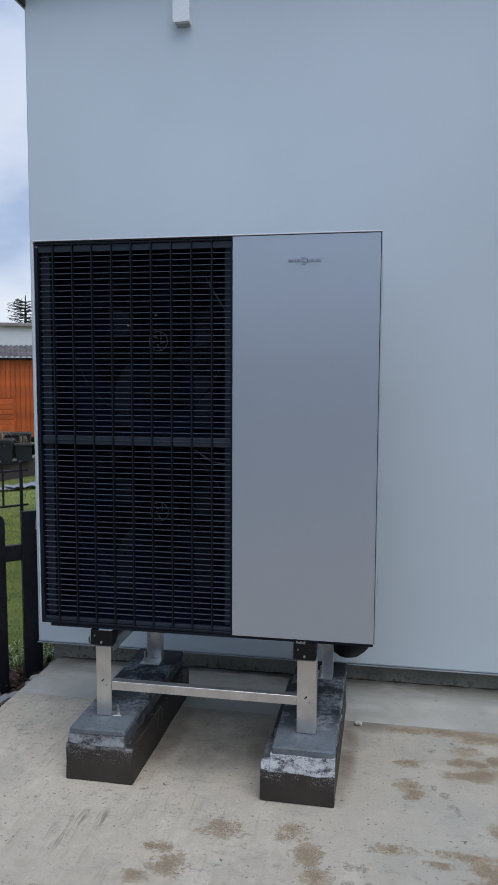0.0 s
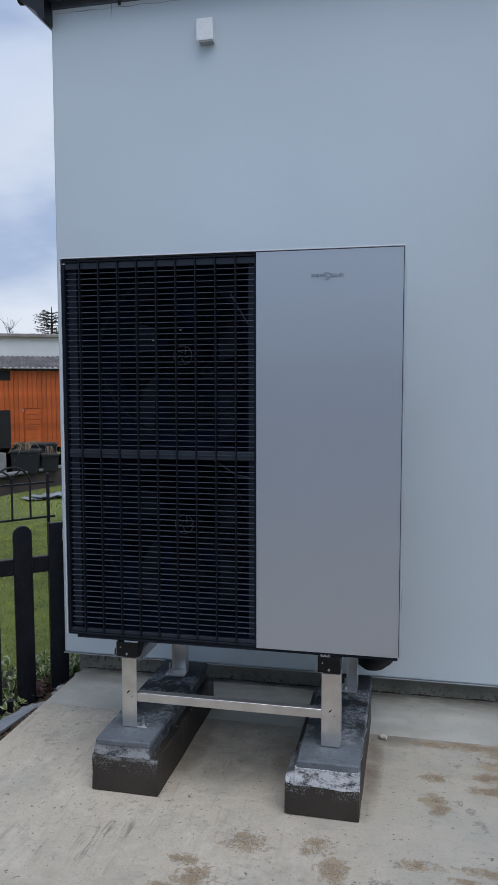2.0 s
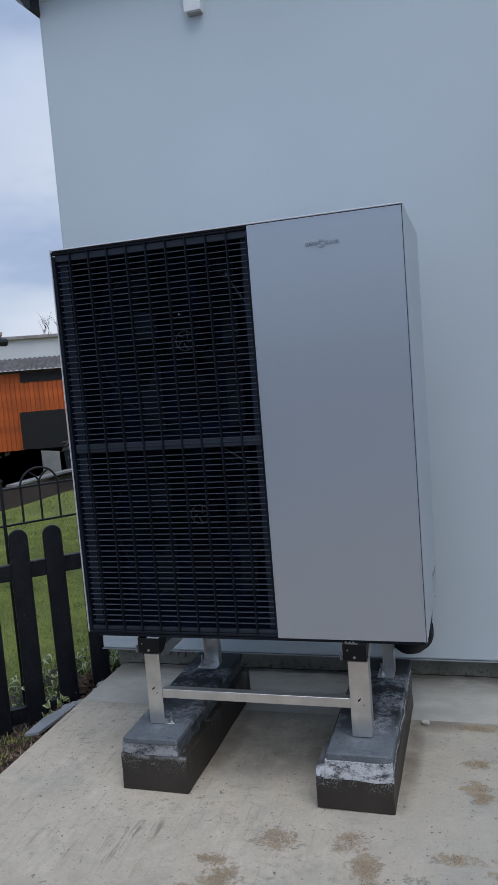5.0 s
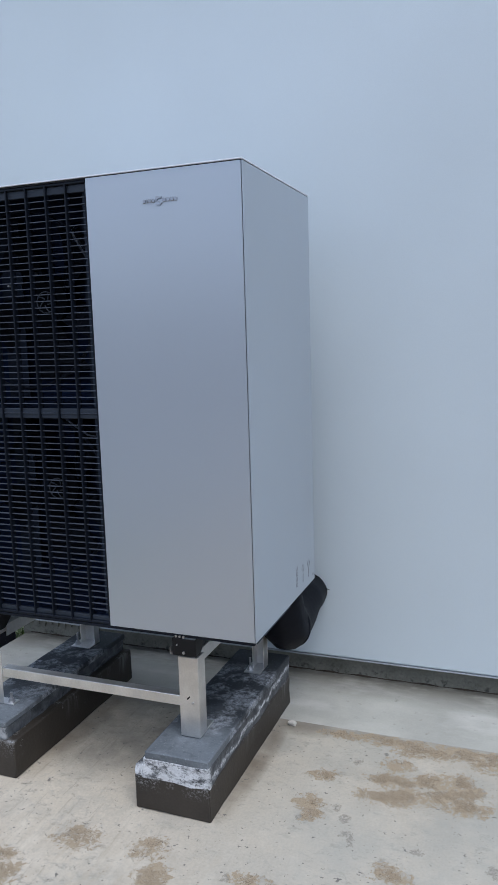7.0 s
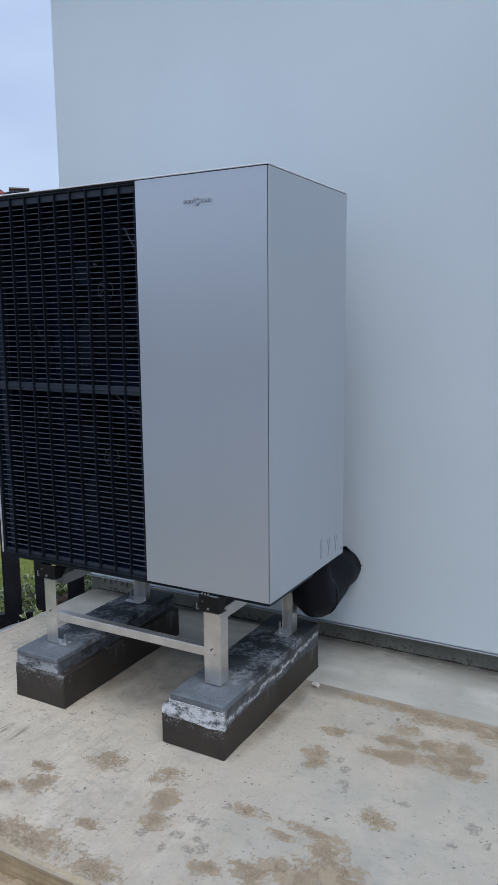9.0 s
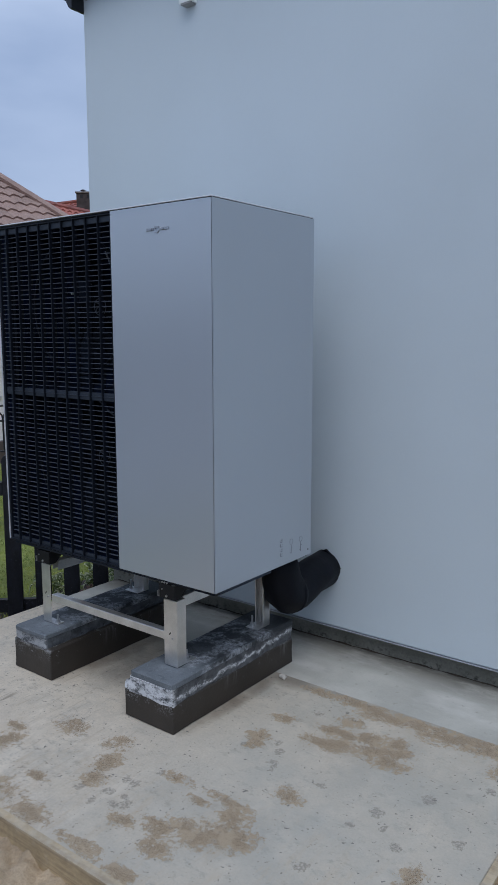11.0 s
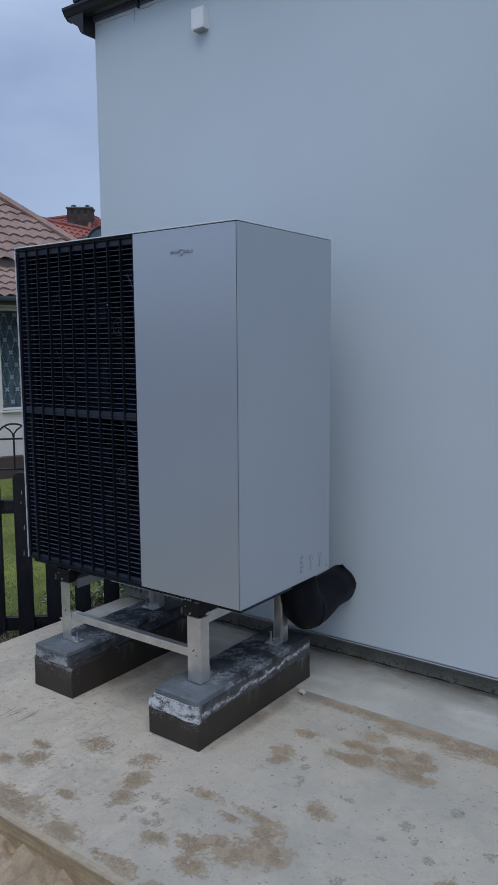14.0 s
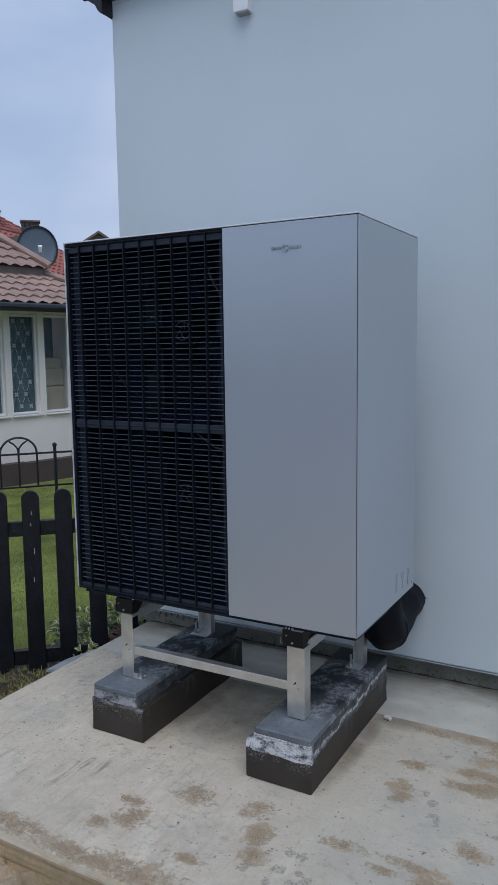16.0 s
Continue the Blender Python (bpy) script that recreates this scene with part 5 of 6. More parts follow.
def picket(round_top=True):
    pts = [(-0.044, 0, 0.02), (0.044, 0, 0.02)]
    if round_top:
        pts += [(0.044 * math.cos(a), 0, 0.972 + 0.044 * math.sin(a)) for a in (k * math.pi / 10 for k in range(11))]
    else:
        pts += [(0.044, 0, 1.015), (-0.044, 0, 1.015)]
    b = prism(pts, (0, 0.02, 0))
    bmesh.ops.bevel(b, geom=[e for e in b.edges if abs((e.verts[0].co - e.verts[1].co).y) < 1e-5], offset=0.003, segments=1, affect="EDGES")
    return mesh_of("picket", b, FENCE_PAINT)


ROUND_ME, FLAT_ME = picket(), picket(False)
for k in range(-12, 4):
    wob = random.uniform(-0.6, 0.6)
    piece("picket", FLAT_ME if k == 3 else ROUND_ME, fence, Matrix.Translation((PICKET_STEP * k, random.uniform(-0.002, 0.002), random.uniform(-0.004, 0.004))) @ Matrix.Rotation(radians(wob), 4, "Y"))
for z0, z1 in ((0.775, 0.853), (0.085, 0.165)):
    part("rail", box(-2.0, 0.53, 0.021, 0.05, z0, z1, 0.003), FENCE_PAINT, fence, local=True)
for cx, cz, h in ((0.512, 0.955, 0.06), (0.516, 0.80, 0.11), (0.005, 0.90, 0.02), (0.0, 0.84, 0.015), (0.012, 0.70, 0.03), (0.004, 0.55, 0.025), (-0.17, 0.6, 0.03)):
    wd = 2.2 if cx > 0.5 else 1.0
    fl = prism([(cx - 0.002 * wd, -0.003, cz - h / 2), (cx + 0.0015 * wd, -0.003, cz - h * 0.6), (cx + 0.0025 * wd, -0.003, cz), (cx + 0.001 * wd, -0.003, cz + h / 2), (cx - 0.001 * wd, -0.003, cz + h * 0.45), (cx - 0.0015 * wd, -0.003, cz + h * 0.1)], (0, 0.004, 0))
    part("paint_chip", fl, PAINT_LOSS, fence, "pale bare spot in the paint", local=True)

iron = thing("iron_fence", Matrix.Translation(FENCE_P + Vector((-0.06 * math.sin(FENCE_A), 0.06 * math.cos(FENCE_A), 0))) @ Matrix.Rotation(FENCE_A, 4, "Z"), "low black iron fence with arches behind the pickets", "fence")
BAR = 0.0925
END = 0.515
Z_LOW, Z_TOP = 1.03, 1.205
for z in (Z_LOW, Z_TOP):
    part("rail", box(-2.2, END + 0.035, -0.006, 0.006, z - 0.005, z + 0.005, 0.0015), IRON, iron, local=True)
k, x = 0, END
while x > -2.1:
    if k % 4 == 0:
        b = tube([(x, 0, 0.0), (x, 0, Z_TOP + 0.03)], 0.0085, 10)
        part("post", b, IRON, iron, local=True)
        cap = bmesh.new()
        bmesh.ops.create_uvsphere(cap, u_segments=12, v_segments=8, radius=0.0125)
        bmesh.ops.translate(cap, verts=cap.verts[:], vec=(x, 0, Z_TOP + 0.04))
        part("finial", cap, IRON, iron, local=True)
    elif k % 4 == 2:
        r = BAR
        arch = tube([(x + r * math.cos(a), 0, Z_TOP + 0.002 + r * 0.92 * math.sin(a)) for a in (i * math.pi / 14 for i in range(15))], 0.0055, 8)
        part("arch", arch, IRON, iron, local=True)
        for s in (-1, 1):
            part("arch_branch", tube([(x, 0, Z_TOP - 0.005), (x + s * 0.004, 0, Z_TOP + 0.03), (x + s * 0.02, 0, Z_TOP + 0.052), (x + s * 0.045, 0, Z_TOP + 0.069)], 0.0045, 7), IRON, iron, local=True)
        part("bar", tube([(x, 0, Z_LOW), (x, 0, Z_TOP)], 0.0055, 8), IRON, iron, local=True)
    else:
        part("bar", tube([(x, 0, Z_LOW), (x, 0, Z_TOP)], 0.0055, 8), IRON, iron, local=True)
    k, x = k + 1, x - BAR


# ---- neighbouring house ----
def tile_sheet(a, b, c, d, pitch, courses, wave=0.022, step=0.03):
    """Profiled roof sheet on the quad a-b (eaves), c-d (ridge above b and a): waves across, a step at each course."""
    a, b, c, d = (Vector(p) for p in (a, b, c, d))
    along = (b - a).normalized()
    up = (b - a).cross(d - a).normalized()
    if up.z < 0:
        up = -up
    bm = bmesh.new()
    count = max(8, int((b - a).length / pitch * 8))
    above = None
    for j in range(courses):
        rows = []
        for e, lift in ((j / courses, step), ((j + 1) / courses, 0.0)):
            lo_, hi_ = a.lerp(d, e), b.lerp(c, e)
            row = []
            for i in range(count + 1):
                p = lo_.lerp(hi_, i / count)
                s = (p - a).dot(along) / pitch * 2 * math.pi
                row.append(bm.verts.new(p + up * (lift + wave * math.sin(s) + wave * 0.35 * math.sin(2 * s + 0.6))))
            rows.append(row)
        for i in range(count):
            bm.faces.new((rows[0][i], rows[0][i + 1], rows[1][i + 1], rows[1][i]))
            if above:
                bm.faces.new((above[i], above[i + 1], rows[0][i + 1], rows[0][i]))
        above = rows[1]
    return bm


NB = pose(-7.05, 5.25, -0.42, 0, 0, 78)
nb = thing("neighbour_house", NB, "cream rendered house with brown tiled roofs and narrow windows", "house")


def nbpart(name, bm, material, label="", parent=None, smooth=False):
    return part(name, bm, material, parent or nb, label, local=True, smooth=smooth)


nbpart("wall", box(-6.0, 1.55, 0.0, 0.3, 0.0, 0.965), CREAM)
nbpart("wall", box(-6.0, 1.55, 0.0, 0.3, 2.365, 2.62), CREAM)
nbpart("wall", box(1.25, 1.55, 0.3, 5.5, 0.0, 2.9), CREAM)
nbpart("wall", box(-6.0, -5.7, 0.3, 5.5, 0.0, 2.9), CREAM)
nbpart("back_wall", box(-5.7, 1.25, 5.2, 5.5, 0.0, 2.9), CREAM)
nbpart("inner_floor", box(-5.7, 1.25, 0.3, 5.2, 0.3, 0.5), BROWN_BAND)
CURTAIN = shader("dark_curtain_net", (0.15, 0.205, 0.235), 0.9, vary=0.2, scale=5, bump=0.0)
GLASS = bpy.data.materials.new("window_glass")
GLASS.use_nodes = True
gb = GLASS.node_tree.nodes["Principled BSDF"]
gb.inputs["Base Color"].default_value = (0.85, 0.9, 0.92, 1)
gb.inputs["Roughness"].default_value, gb.inputs["Transmission Weight"].default_value, gb.inputs["IOR"].default_value = 0.02, 1.0, 1.3
xs = [(0.045 + 0.535 * k, 0.48 + 0.535 * k) for k in range(-9, 3)]
edges_x = [-6.0] + [e for pair in xs for e in pair] + [1.55]
for e0, e1 in zip(edges_x[::2], edges_x[1::2]):
    if e1 - e0 > 0.001:
        nbpart("pier", box(e0, e1, 0.0, 0.3, 0.965, 2.365), CREAM)
for n_w, (x0, x1) in enumerate(xs):
    w = nbpart("window", box(x0, x0 + 0.028, 0.05, 0.1, 0.975, 2.355), WHITE_FRAME, "narrow white framed window")
    fr = box(x1 - 0.028, x1, 0.05, 0.1, 0.975, 2.355)
    box(x0 + 0.028, x1 - 0.028, 0.05, 0.1, 0.975, 1.005, bm=fr)
    box(x0 + 0.028, x1 - 0.028, 0.05, 0.1, 2.325, 2.355, bm=fr)
    nbpart("frame", fr, WHITE_FRAME, parent=w)
    nbpart("sill", box(x0 - 0.02, x1 + 0.03, -0.05, 0.06, 0.945, 0.964, 0.004), WHITE_FRAME, parent=w)
    pane = nbpart("pane", box(x0 + 0.02, x1 - 0.02, 0.07, 0.076, 1.0, 2.33), GLASS, "clear glass pane", parent=w)
    pane.visible_shadow = False
    if n_w == 10:
        for bz0, bz1, dx in ((0.99, 1.34, 0.0), (1.345, 1.60, 0.005), (1.605, 1.75, -0.03)):
            nbpart("stored_carton", box(x0 + 0.01 + dx, x1 - 0.03 + dx, 0.16, 0.4, bz0, bz1, 0.004), CARTON, "cardboard carton behind the glass", parent=w)
        nbpart("blind", box(x0 + 0.01, x1 - 0.01, 0.42, 0.43, 1.7, 2.36), CURTAIN, parent=w)
    else:
        net = bmesh.new()
        rows_v = [[net.verts.new((x0 + (x1 - x0) * i / 20, 0.14 + 0.012 * math.sin(i * 1.1), z)) for z in (0.98, 2.36)] for i in range(21)]
        for p, q in zip(rows_v, rows_v[1:]):
            net.faces.new((p[0], q[0], q[1], p[1]))
        nbpart("net_curtain", net, CURTAIN, "dark net curtain with pale lace flowers", parent=w)
        lace = bmesh.new()

        def strip(ax, az, bx, bz, wd):
            d = Vector((bx - ax, bz - az))
            q = Vector((-d.y, d.x)).normalized() * wd
            lace.faces.new([lace.verts.new((px_, 0.12, pz_)) for px_, pz_ in ((ax - q.x, az - q.y), (bx - q.x, bz - q.y), (bx + q.x, bz + q.y), (ax + q.x, az + q.y))])

        for r in range(8):
            for c in range(3):
                fx_, fz_ = x0 + 0.05 + 0.15 * c + (0.075 if r % 2 else 0.0), 1.08 + 0.17 * r
                if fx_ > x1 - 0.04:
                    continue
                for q in range(4):
                    t = q * math.pi / 2 + math.pi / 4
                    strip(fx_, fz_, fx_ + 0.036 * math.cos(t), fz_ + 0.036 * math.sin(t), 0.011)
                if r < 7:
                    s = 1 if r % 2 == 0 else -1
                    if x0 + 0.03 < fx_ + 0.075 * s < x1 - 0.03:
                        strip(fx_ + 0.022 * s, fz_ + 0.05, fx_ + 0.052 * s, fz_ + 0.12, 0.004)
                    if x0 + 0.03 < fx_ - 0.075 * s < x1 - 0.03:
                        strip(fx_ - 0.022 * s, fz_ + 0.05, fx_ - 0.052 * s, fz_ + 0.12, 0.004)
        nbpart("lace", lace, LACE, parent=w)

nbpart("lower_roof", tile_sheet((-6.2, -0.42, 2.48), (1.95, -0.42, 2.48), (0.98, 0.58, 2.98), (-6.2, 0.58, 2.98), 0.19, 5, 0.016, 0.026), ROOF_BROWN, "brown metal tile roof", smooth=False)
nbpart("lower_hip_roof", tile_sheet((1.95, -0.42, 2.48), (1.95, 5.6, 2.48), (0.98, 4.6, 2.98), (0.98, 0.58, 2.98), 0.19, 5, 0.016, 0.026), ROOF_BROWN)
nbpart("eaves_board", box(-6.2, 1.93, -0.40, -0.02, 2.40, 2.43), GUTTER)
gut = tube([(-6.2, -0.47, 2.425), (2.0, -0.47, 2.425)], 0.058, 10)
nbpart("gutter", gut, GUTTER, "dark brown gutter")
nbpart("upper_fascia", box(-7.0, 0.96, 0.50, 0.56, 2.93, 3.06, 0.006), ROOF_TRIM)
nbpart("upper_fascia", box(0.90, 0.96, 0.56, 3.5, 2.93, 3.06), ROOF_TRIM)
nbpart("upper_roof", tile_sheet((-7.0, 0.45, 3.06), (1.0, 0.45, 3.06), (-0.27, 2.0, 4.29), (-7.0, 2.0, 4.29), 0.19, 9, 0.016, 0.026), ROOF_BROWN, "brown metal tile roof")
nbpart("upper_hip_roof", tile_sheet((1.0, 0.45, 3.06), (1.0, 3.55, 3.06), (-0.27, 2.0, 4.29), (-0.27, 2.0, 4.29), 0.19, 9, 0.016, 0.026), ROOF_BROWN)
nbpart("rear_roof", tile_sheet((1.0, 3.55, 3.06), (-7.0, 3.55, 3.06), (-7.0, 2.0, 4.29), (-0.27, 2.0, 4.29), 0.19, 9, 0.016, 0.026), ROOF_BROWN)
nbpart("hip_cap", tube([(1.02, 0.43, 3.10), (-0.27, 2.0, 4.33)], 0.055, 8), ROOF_BROWN)
nbpart("hip_cap", tube([(1.97, -0.44, 2.52), (0.99, 0.57, 3.02)], 0.05, 8), ROOF_BROWN)
nbpart("ridge_cap", tube([(-0.25, 2.0, 4.33), (-7.0, 2.0, 4.33)], 0.06, 8), ROOF_BROWN)

# low brown wall in front of it, turning towards the shed
lw = bmesh.new()
PTS = [(-8.2, 0.5), (-7.22, 3.2), (-6.52, 5.0), (-6.06, 6.8), (-6.0, 8.0), (-5.66, 9.25), (-5.2, 11.2)]
for (ax, ay), (bx, by) in zip(PTS, PTS[1:]):
    d = Vector((bx - ax, by - ay, 0))
    q = Vector((-d.y, d.x, 0)).normalized() * 0.14
    join(lw, prism([(ax, ay, GROUND_Z - 0.05), (bx, by, GROUND_Z - 0.05), (bx, by, -0.03), (ax, ay, -0.04)], q))
solid("low_wall", lw, BROWN_BAND, "dark brown low retaining wall at the lawn edge", "wall", origin=(-6, 7, GROUND_Z))
cope = bmesh.new()
for (ax, ay), (bx, by) in zip(PTS[3:], PTS[4:]):
    d = Vector((bx - ax, by - ay, 0))
    q = Vector((-d.y, d.x, 0)).normalized() * 0.16
    join(cope, prism([(ax, ay, -0.031), (bx, by, -0.029), (bx, by, -0.002), (ax, ay, -0.004)], q))
solid("coping", cope, GREY_PANEL, "pale coping boards along the low wall", "coping", origin=(-6, 8, -0.03))
terrace = bmesh.new()
tv = [terrace.verts.new(p) for p in ((-6.12, 6.9, -0.05), (-5.3, 11.1, -0.05), (-9.5, 12.4, -0.05), (-8.2, 7.0, -0.05))]
terrace.faces.new(tv)
bmesh.ops.solidify(terrace, geom=terrace.faces[:], thickness=0.2)
solid("terrace", terrace, GREY_PANEL, "grey paved terrace behind the low wall", "terrace", kind="structure")
for k in range(2):
    sh = sheet(24, 1, 0, 1.3, 0, 0.32, lambda x, y: 0.012 * math.sin(x * 30))
    o = solid("roofing_sheet", sh, FLASHING, "pale corrugated sheet lying on the lawn", "sheet", "sheets on the lawn")
    bmat = Matrix.Translation((-5.3 + 0.12 * k, 7.35 + 0.1 * k, GROUND_Z + 0.03 + 0.025 * k)) @ Matrix.Rotation(radians(52 + 4 * k), 4, "Z")
    o.matrix_basis = bmat


def planter(x, y, z, w, d, h, rz, label):
    p = thing("planter", pose(x, y, z, 0, 0, rz), label, "planter", "planters on the terrace")
    b = box(-w / 2, w / 2, -d / 2, d / 2, 0, h)
    for v in b.verts:
        if v.co.z < 0.01:
            v.co.x *= 0.9
            v.co.y *= 0.9
    part("pot", b, POT, p, local=True)
    rim = box(-w / 2 - 0.012, w / 2 + 0.012, -d / 2 - 0.012, d / 2 + 0.012, h - 0.03, h + 0.004, 0.004)
    part("rim", rim, POT, p, local=True)
    part("soil", box(-w / 2 + 0.02, w / 2 - 0.02, -d / 2 + 0.02, d / 2 - 0.02, h + 0.004, h + 0.012), SOIL, p, local=True)
    return p


def dry_stalks(p, z, count, reach_, seed):
    rnd = random.Random(seed)
    b = bmesh.new()
    for k in range(count):
        a = rnd.uniform(0, 6.28)
        r = rnd.uniform(0.3, 1) * reach_
        e = Vector((r * math.cos(a), r * math.sin(a), rnd.uniform(-0.2, 0.16)))
        join(b, tube([(0.03 * math.cos(a), 0.03 * math.sin(a), z), (e.x * 0.5, e.y * 0.5, z + 0.12), (e.x, e.y, z + e.z)], [0.006, 0.005, 0.003], 5))
    part("dry_stalks", b, DRY_STEM, p, "withered pale stalks", local=True)


p1 = planter(-6.0, 8.55, -0.05, 0.42, 0.4, 0.36, 20, "square anthracite planter with withered stalks")
dry_stalks(p1, 0.37, 26, 0.3, 1)
planter(-6.25, 9.35, -0.05, 0.7, 0.4, 0.40, 24, "long anthracite planter standing empty")
p3 = planter(-5.78, 8.9, -0.05, 0.27, 0.27, 0.27, 35, "small anthracite planter with dry tufts")
dry_stalks(p3, 0.28, 18, 0.1, 2)
solid("grey_board", prism([(-6.35, 8.0, -0.06), (-6.12, 8.15, -0.06), (-6.12, 8.15, 0.30), (-6.35, 8.0, 0.34)], (-0.02, 0.03, 0)), GREY_PANEL, "plain grey board leaning by the planters", "board", origin=(-6.25, 8.1, -0.06))

rear = prism([(-10.00, 7.94, 3.48), (-9.61, 8.33, 3.59), (-9.57, 8.44, 3.21), (-9.99, 8.00, 3.19)], (-0.6, 0.6, 0))
part("rear_lean_to", rear, ROOF_TRIM, nb, "dark brown side of a rear roof")

# satellite dish
DP = Vector((-8.425, 7.296, 3.108))
dish = thing("satellite_dish", Matrix.Translation(DP) @ look((0, 0, 0), (-0.72, 0.69, -0.12)), "dark grey satellite dish on a pole above the roof", "satellite dish")
db = bmesh.new()
rings = []
for i in range(7):
    r = 0.345 * i / 6
    rings.append([db.verts.new((r * 0.93 * math.cos(a), r * 1.06 * math.sin(a), 0.07 * (i / 6) ** 2)) for a in (k * math.pi / 16 for k in range(32))] if i else [db.verts.new((0, 0, 0))])
for k in range(32):
    db.faces.new((rings[0][0], rings[1][k], rings[1][(k + 1) % 32]))
for p, q in zip(rings[1:], rings[2:]):
    for k in range(32):
        db.faces.new((p[k], q[k], q[(k + 1) % 32], p[(k + 1) % 32]))
bmesh.ops.solidify(db, geom=db.faces[:], thickness=0.008)
part("reflector", db, DISH, dish, local=True, smooth=True)
part("rim", tube([(0.345 * 0.93 * math.cos(a), 0.345 * 1.06 * math.sin(a), 0.072) for a in (k * math.pi / 20 for k in range(41))], 0.012, 6), IRON, dish, local=True)
part("feed_arm", tube([(0, -0.36, 0.05), (0.02, -0.30, 0.3), (0.03, -0.12, 0.42)], 0.012, 6), DISH, dish, local=True)
part("feed_horn", tube([(0.03, -0.14, 0.40), (0.03, -0.06, 0.46)], [0.025, 0.035], 10), WHITE_PLASTIC, dish, "pale receiver head", local=True)
part("pole", tube([(0, -0.1, -0.05), (0, -0.9, -0.14)], 0.02, 8), IRON, dish, local=True)


# ---- red roofed houses further off ----
def chimney(x, y, z0, z1, w, rz, label, pots=2):
    c = thing("chimney", pose(x, y, z0, 0, 0, rz), label, "chimney", "chimneys")
    h = z1 - z0
    part("shaft", box(-w / 2, w / 2, -w * 0.35, w * 0.35, 0, h), BRICK, c, local=True)
    part("crown", box(-w / 2 - 0.05, w / 2 + 0.05, -w * 0.35 - 0.05, w * 0.35 + 0.05, h, h + 0.07), ROOF_TRIM, c, local=True)
    for k in range(3):
        part("flue_opening", box(-w * 0.36 + k * w * 0.27, -w * 0.36 + k * w * 0.27 + w * 0.13, -w * 0.35 - 0.004, -w * 0.35 + 0.002, h - 0.26, h - 0.08), SEAM, c, local=True)
    for k in range(pots):
        px_ = -w * 0.28 + k * w * 0.56
        part("pot", tube([(px_, 0, h + 0.07), (px_, 0, h + 0.15)], 0.07, 10), IRON, c, local=True)
        part("pot_cap", tube([(px_, 0, h + 0.19), (px_, 0, h + 0.25)], [0.16, 0.05], 10), IRON, c, local=True)
        part("cap_leg", tube([(px_ - 0.1, 0, h + 0.07), (px_ - 0.1, 0, h + 0.2)], 0.012, 5), IRON, c, local=True)


def hip_house(name, cx, cy, rz, length, depth, eave, ridge, label, wall_mat):
    h = thing(name, pose(cx, cy, GROUND_Z, 0, 0, rz), label, "house", "houses behind")
    e, r = eave - GROUND_Z, ridge - GROUND_Z
    L, D = length / 2, depth / 2
    part("wall", box(-L + 0.4, L - 0.4, -D + 0.4, D - 0.4, 0, e), wall_mat, h, local=True)
    rl = L - D * 0.8
    part("roof", tile_sheet((-L, -D, e), (L, -D, e), (rl, 0, r), (-rl, 0, r), 0.3, 14, 0.03, 0.035), ROOF_RED, h, "red clay tile roof", local=True)
    part("roof", tile_sheet((L, -D, e), (L, D, e), (rl, 0, r), (rl, 0, r), 0.3, 14, 0.03, 0.035), ROOF_RED, h, local=True)
    part("roof", tile_sheet((L, D, e), (-L, D, e), (-rl, 0, r), (rl, 0, r), 0.3, 14, 0.03, 0.035), ROOF_RED, h, local=True)
    part("roof", tile_sheet((-L, D, e), (-L, -D, e), (-rl, 0, r), (-rl, 0, r), 0.3, 14, 0.03, 0.035), ROOF_RED, h, local=True)
    for s in (-1, 1):
        part("hip_tiles", tube([(s * L, -D, e + 0.05), (s * rl, 0, r + 0.06)], 0.09, 7), ROOF_RED, h, local=True)
    part("ridge_tiles", tube([(-rl, 0, r + 0.06), (rl, 0, r + 0.06)], 0.1, 7), ROOF_RED, h, local=True)
    part("fascia", box(-L, L, -D - 0.02, -D + 0.05, e - 0.22, e - 0.02), ROOF_TRIM, h, local=True)
    return h


CH = Vector((-28.92, 24.82, 8.63))
PALE_YELLOW = shader("pale_yellow_render", (0.60, 0.53, 0.40), 0.9, vary=0.05, bump=0.0)
hip_house("red_roofed_house", -32.61, 25.65, 5, 13.0, 8.0, 5.80, 8.34, "pale house with red tiled hip roof and chimney", PALE_YELLOW)
chimney(CH.x, CH.y, 6.8, CH.z - 0.25, 1.25, 40, "dark brick chimney with two metal cowls")
chimney(-26.96, 25.8, 5.0, 7.75, 0.85, 45, "dark brick chimney with open flues", 0)
hip_house("red_roofed_house", -27.6, 26.2, 45, 5.0, 4.0, 4.6, 6.3, "pale house with red tiled roof half hidden", PALE_YELLOW)
low = thing("red_roofed_house", pose(-13.2, 11.2, GROUND_Z), "low house with red tiled gable roof behind the brown roof", "house", "houses behind")
part("roof", tile_sheet((-10.55, 9.63, 3.0), (-12.45, 14.5, 3.0), (-14.5, 13.7, 4.5), (-12.6, 8.83, 4.26), 0.3, 10, 0.03, 0.035), ROOF_RED, low)
part("roof", tile_sheet((-16.5, 12.9, 3.0), (-14.6, 8.0, 3.0), (-12.6, 8.83, 4.26), (-14.5, 13.7, 4.5), 0.3, 10, 0.03, 0.035), ROOF_RED, low)
part("ridge_tiles", tube([(-12.58, 8.78, 4.29), (-14.5, 13.7, 4.53)], 0.07, 7), ROOF_RED, low)
part("wall", prism([(-10.9, 9.55, GROUND_Z), (-14.4, 8.15, GROUND_Z), (-14.4, 8.15, 2.95), (-12.62, 8.87, 4.1), (-10.9, 9.55, 2.95)], (-1.85, 4.75, 0)), CREAM, low)

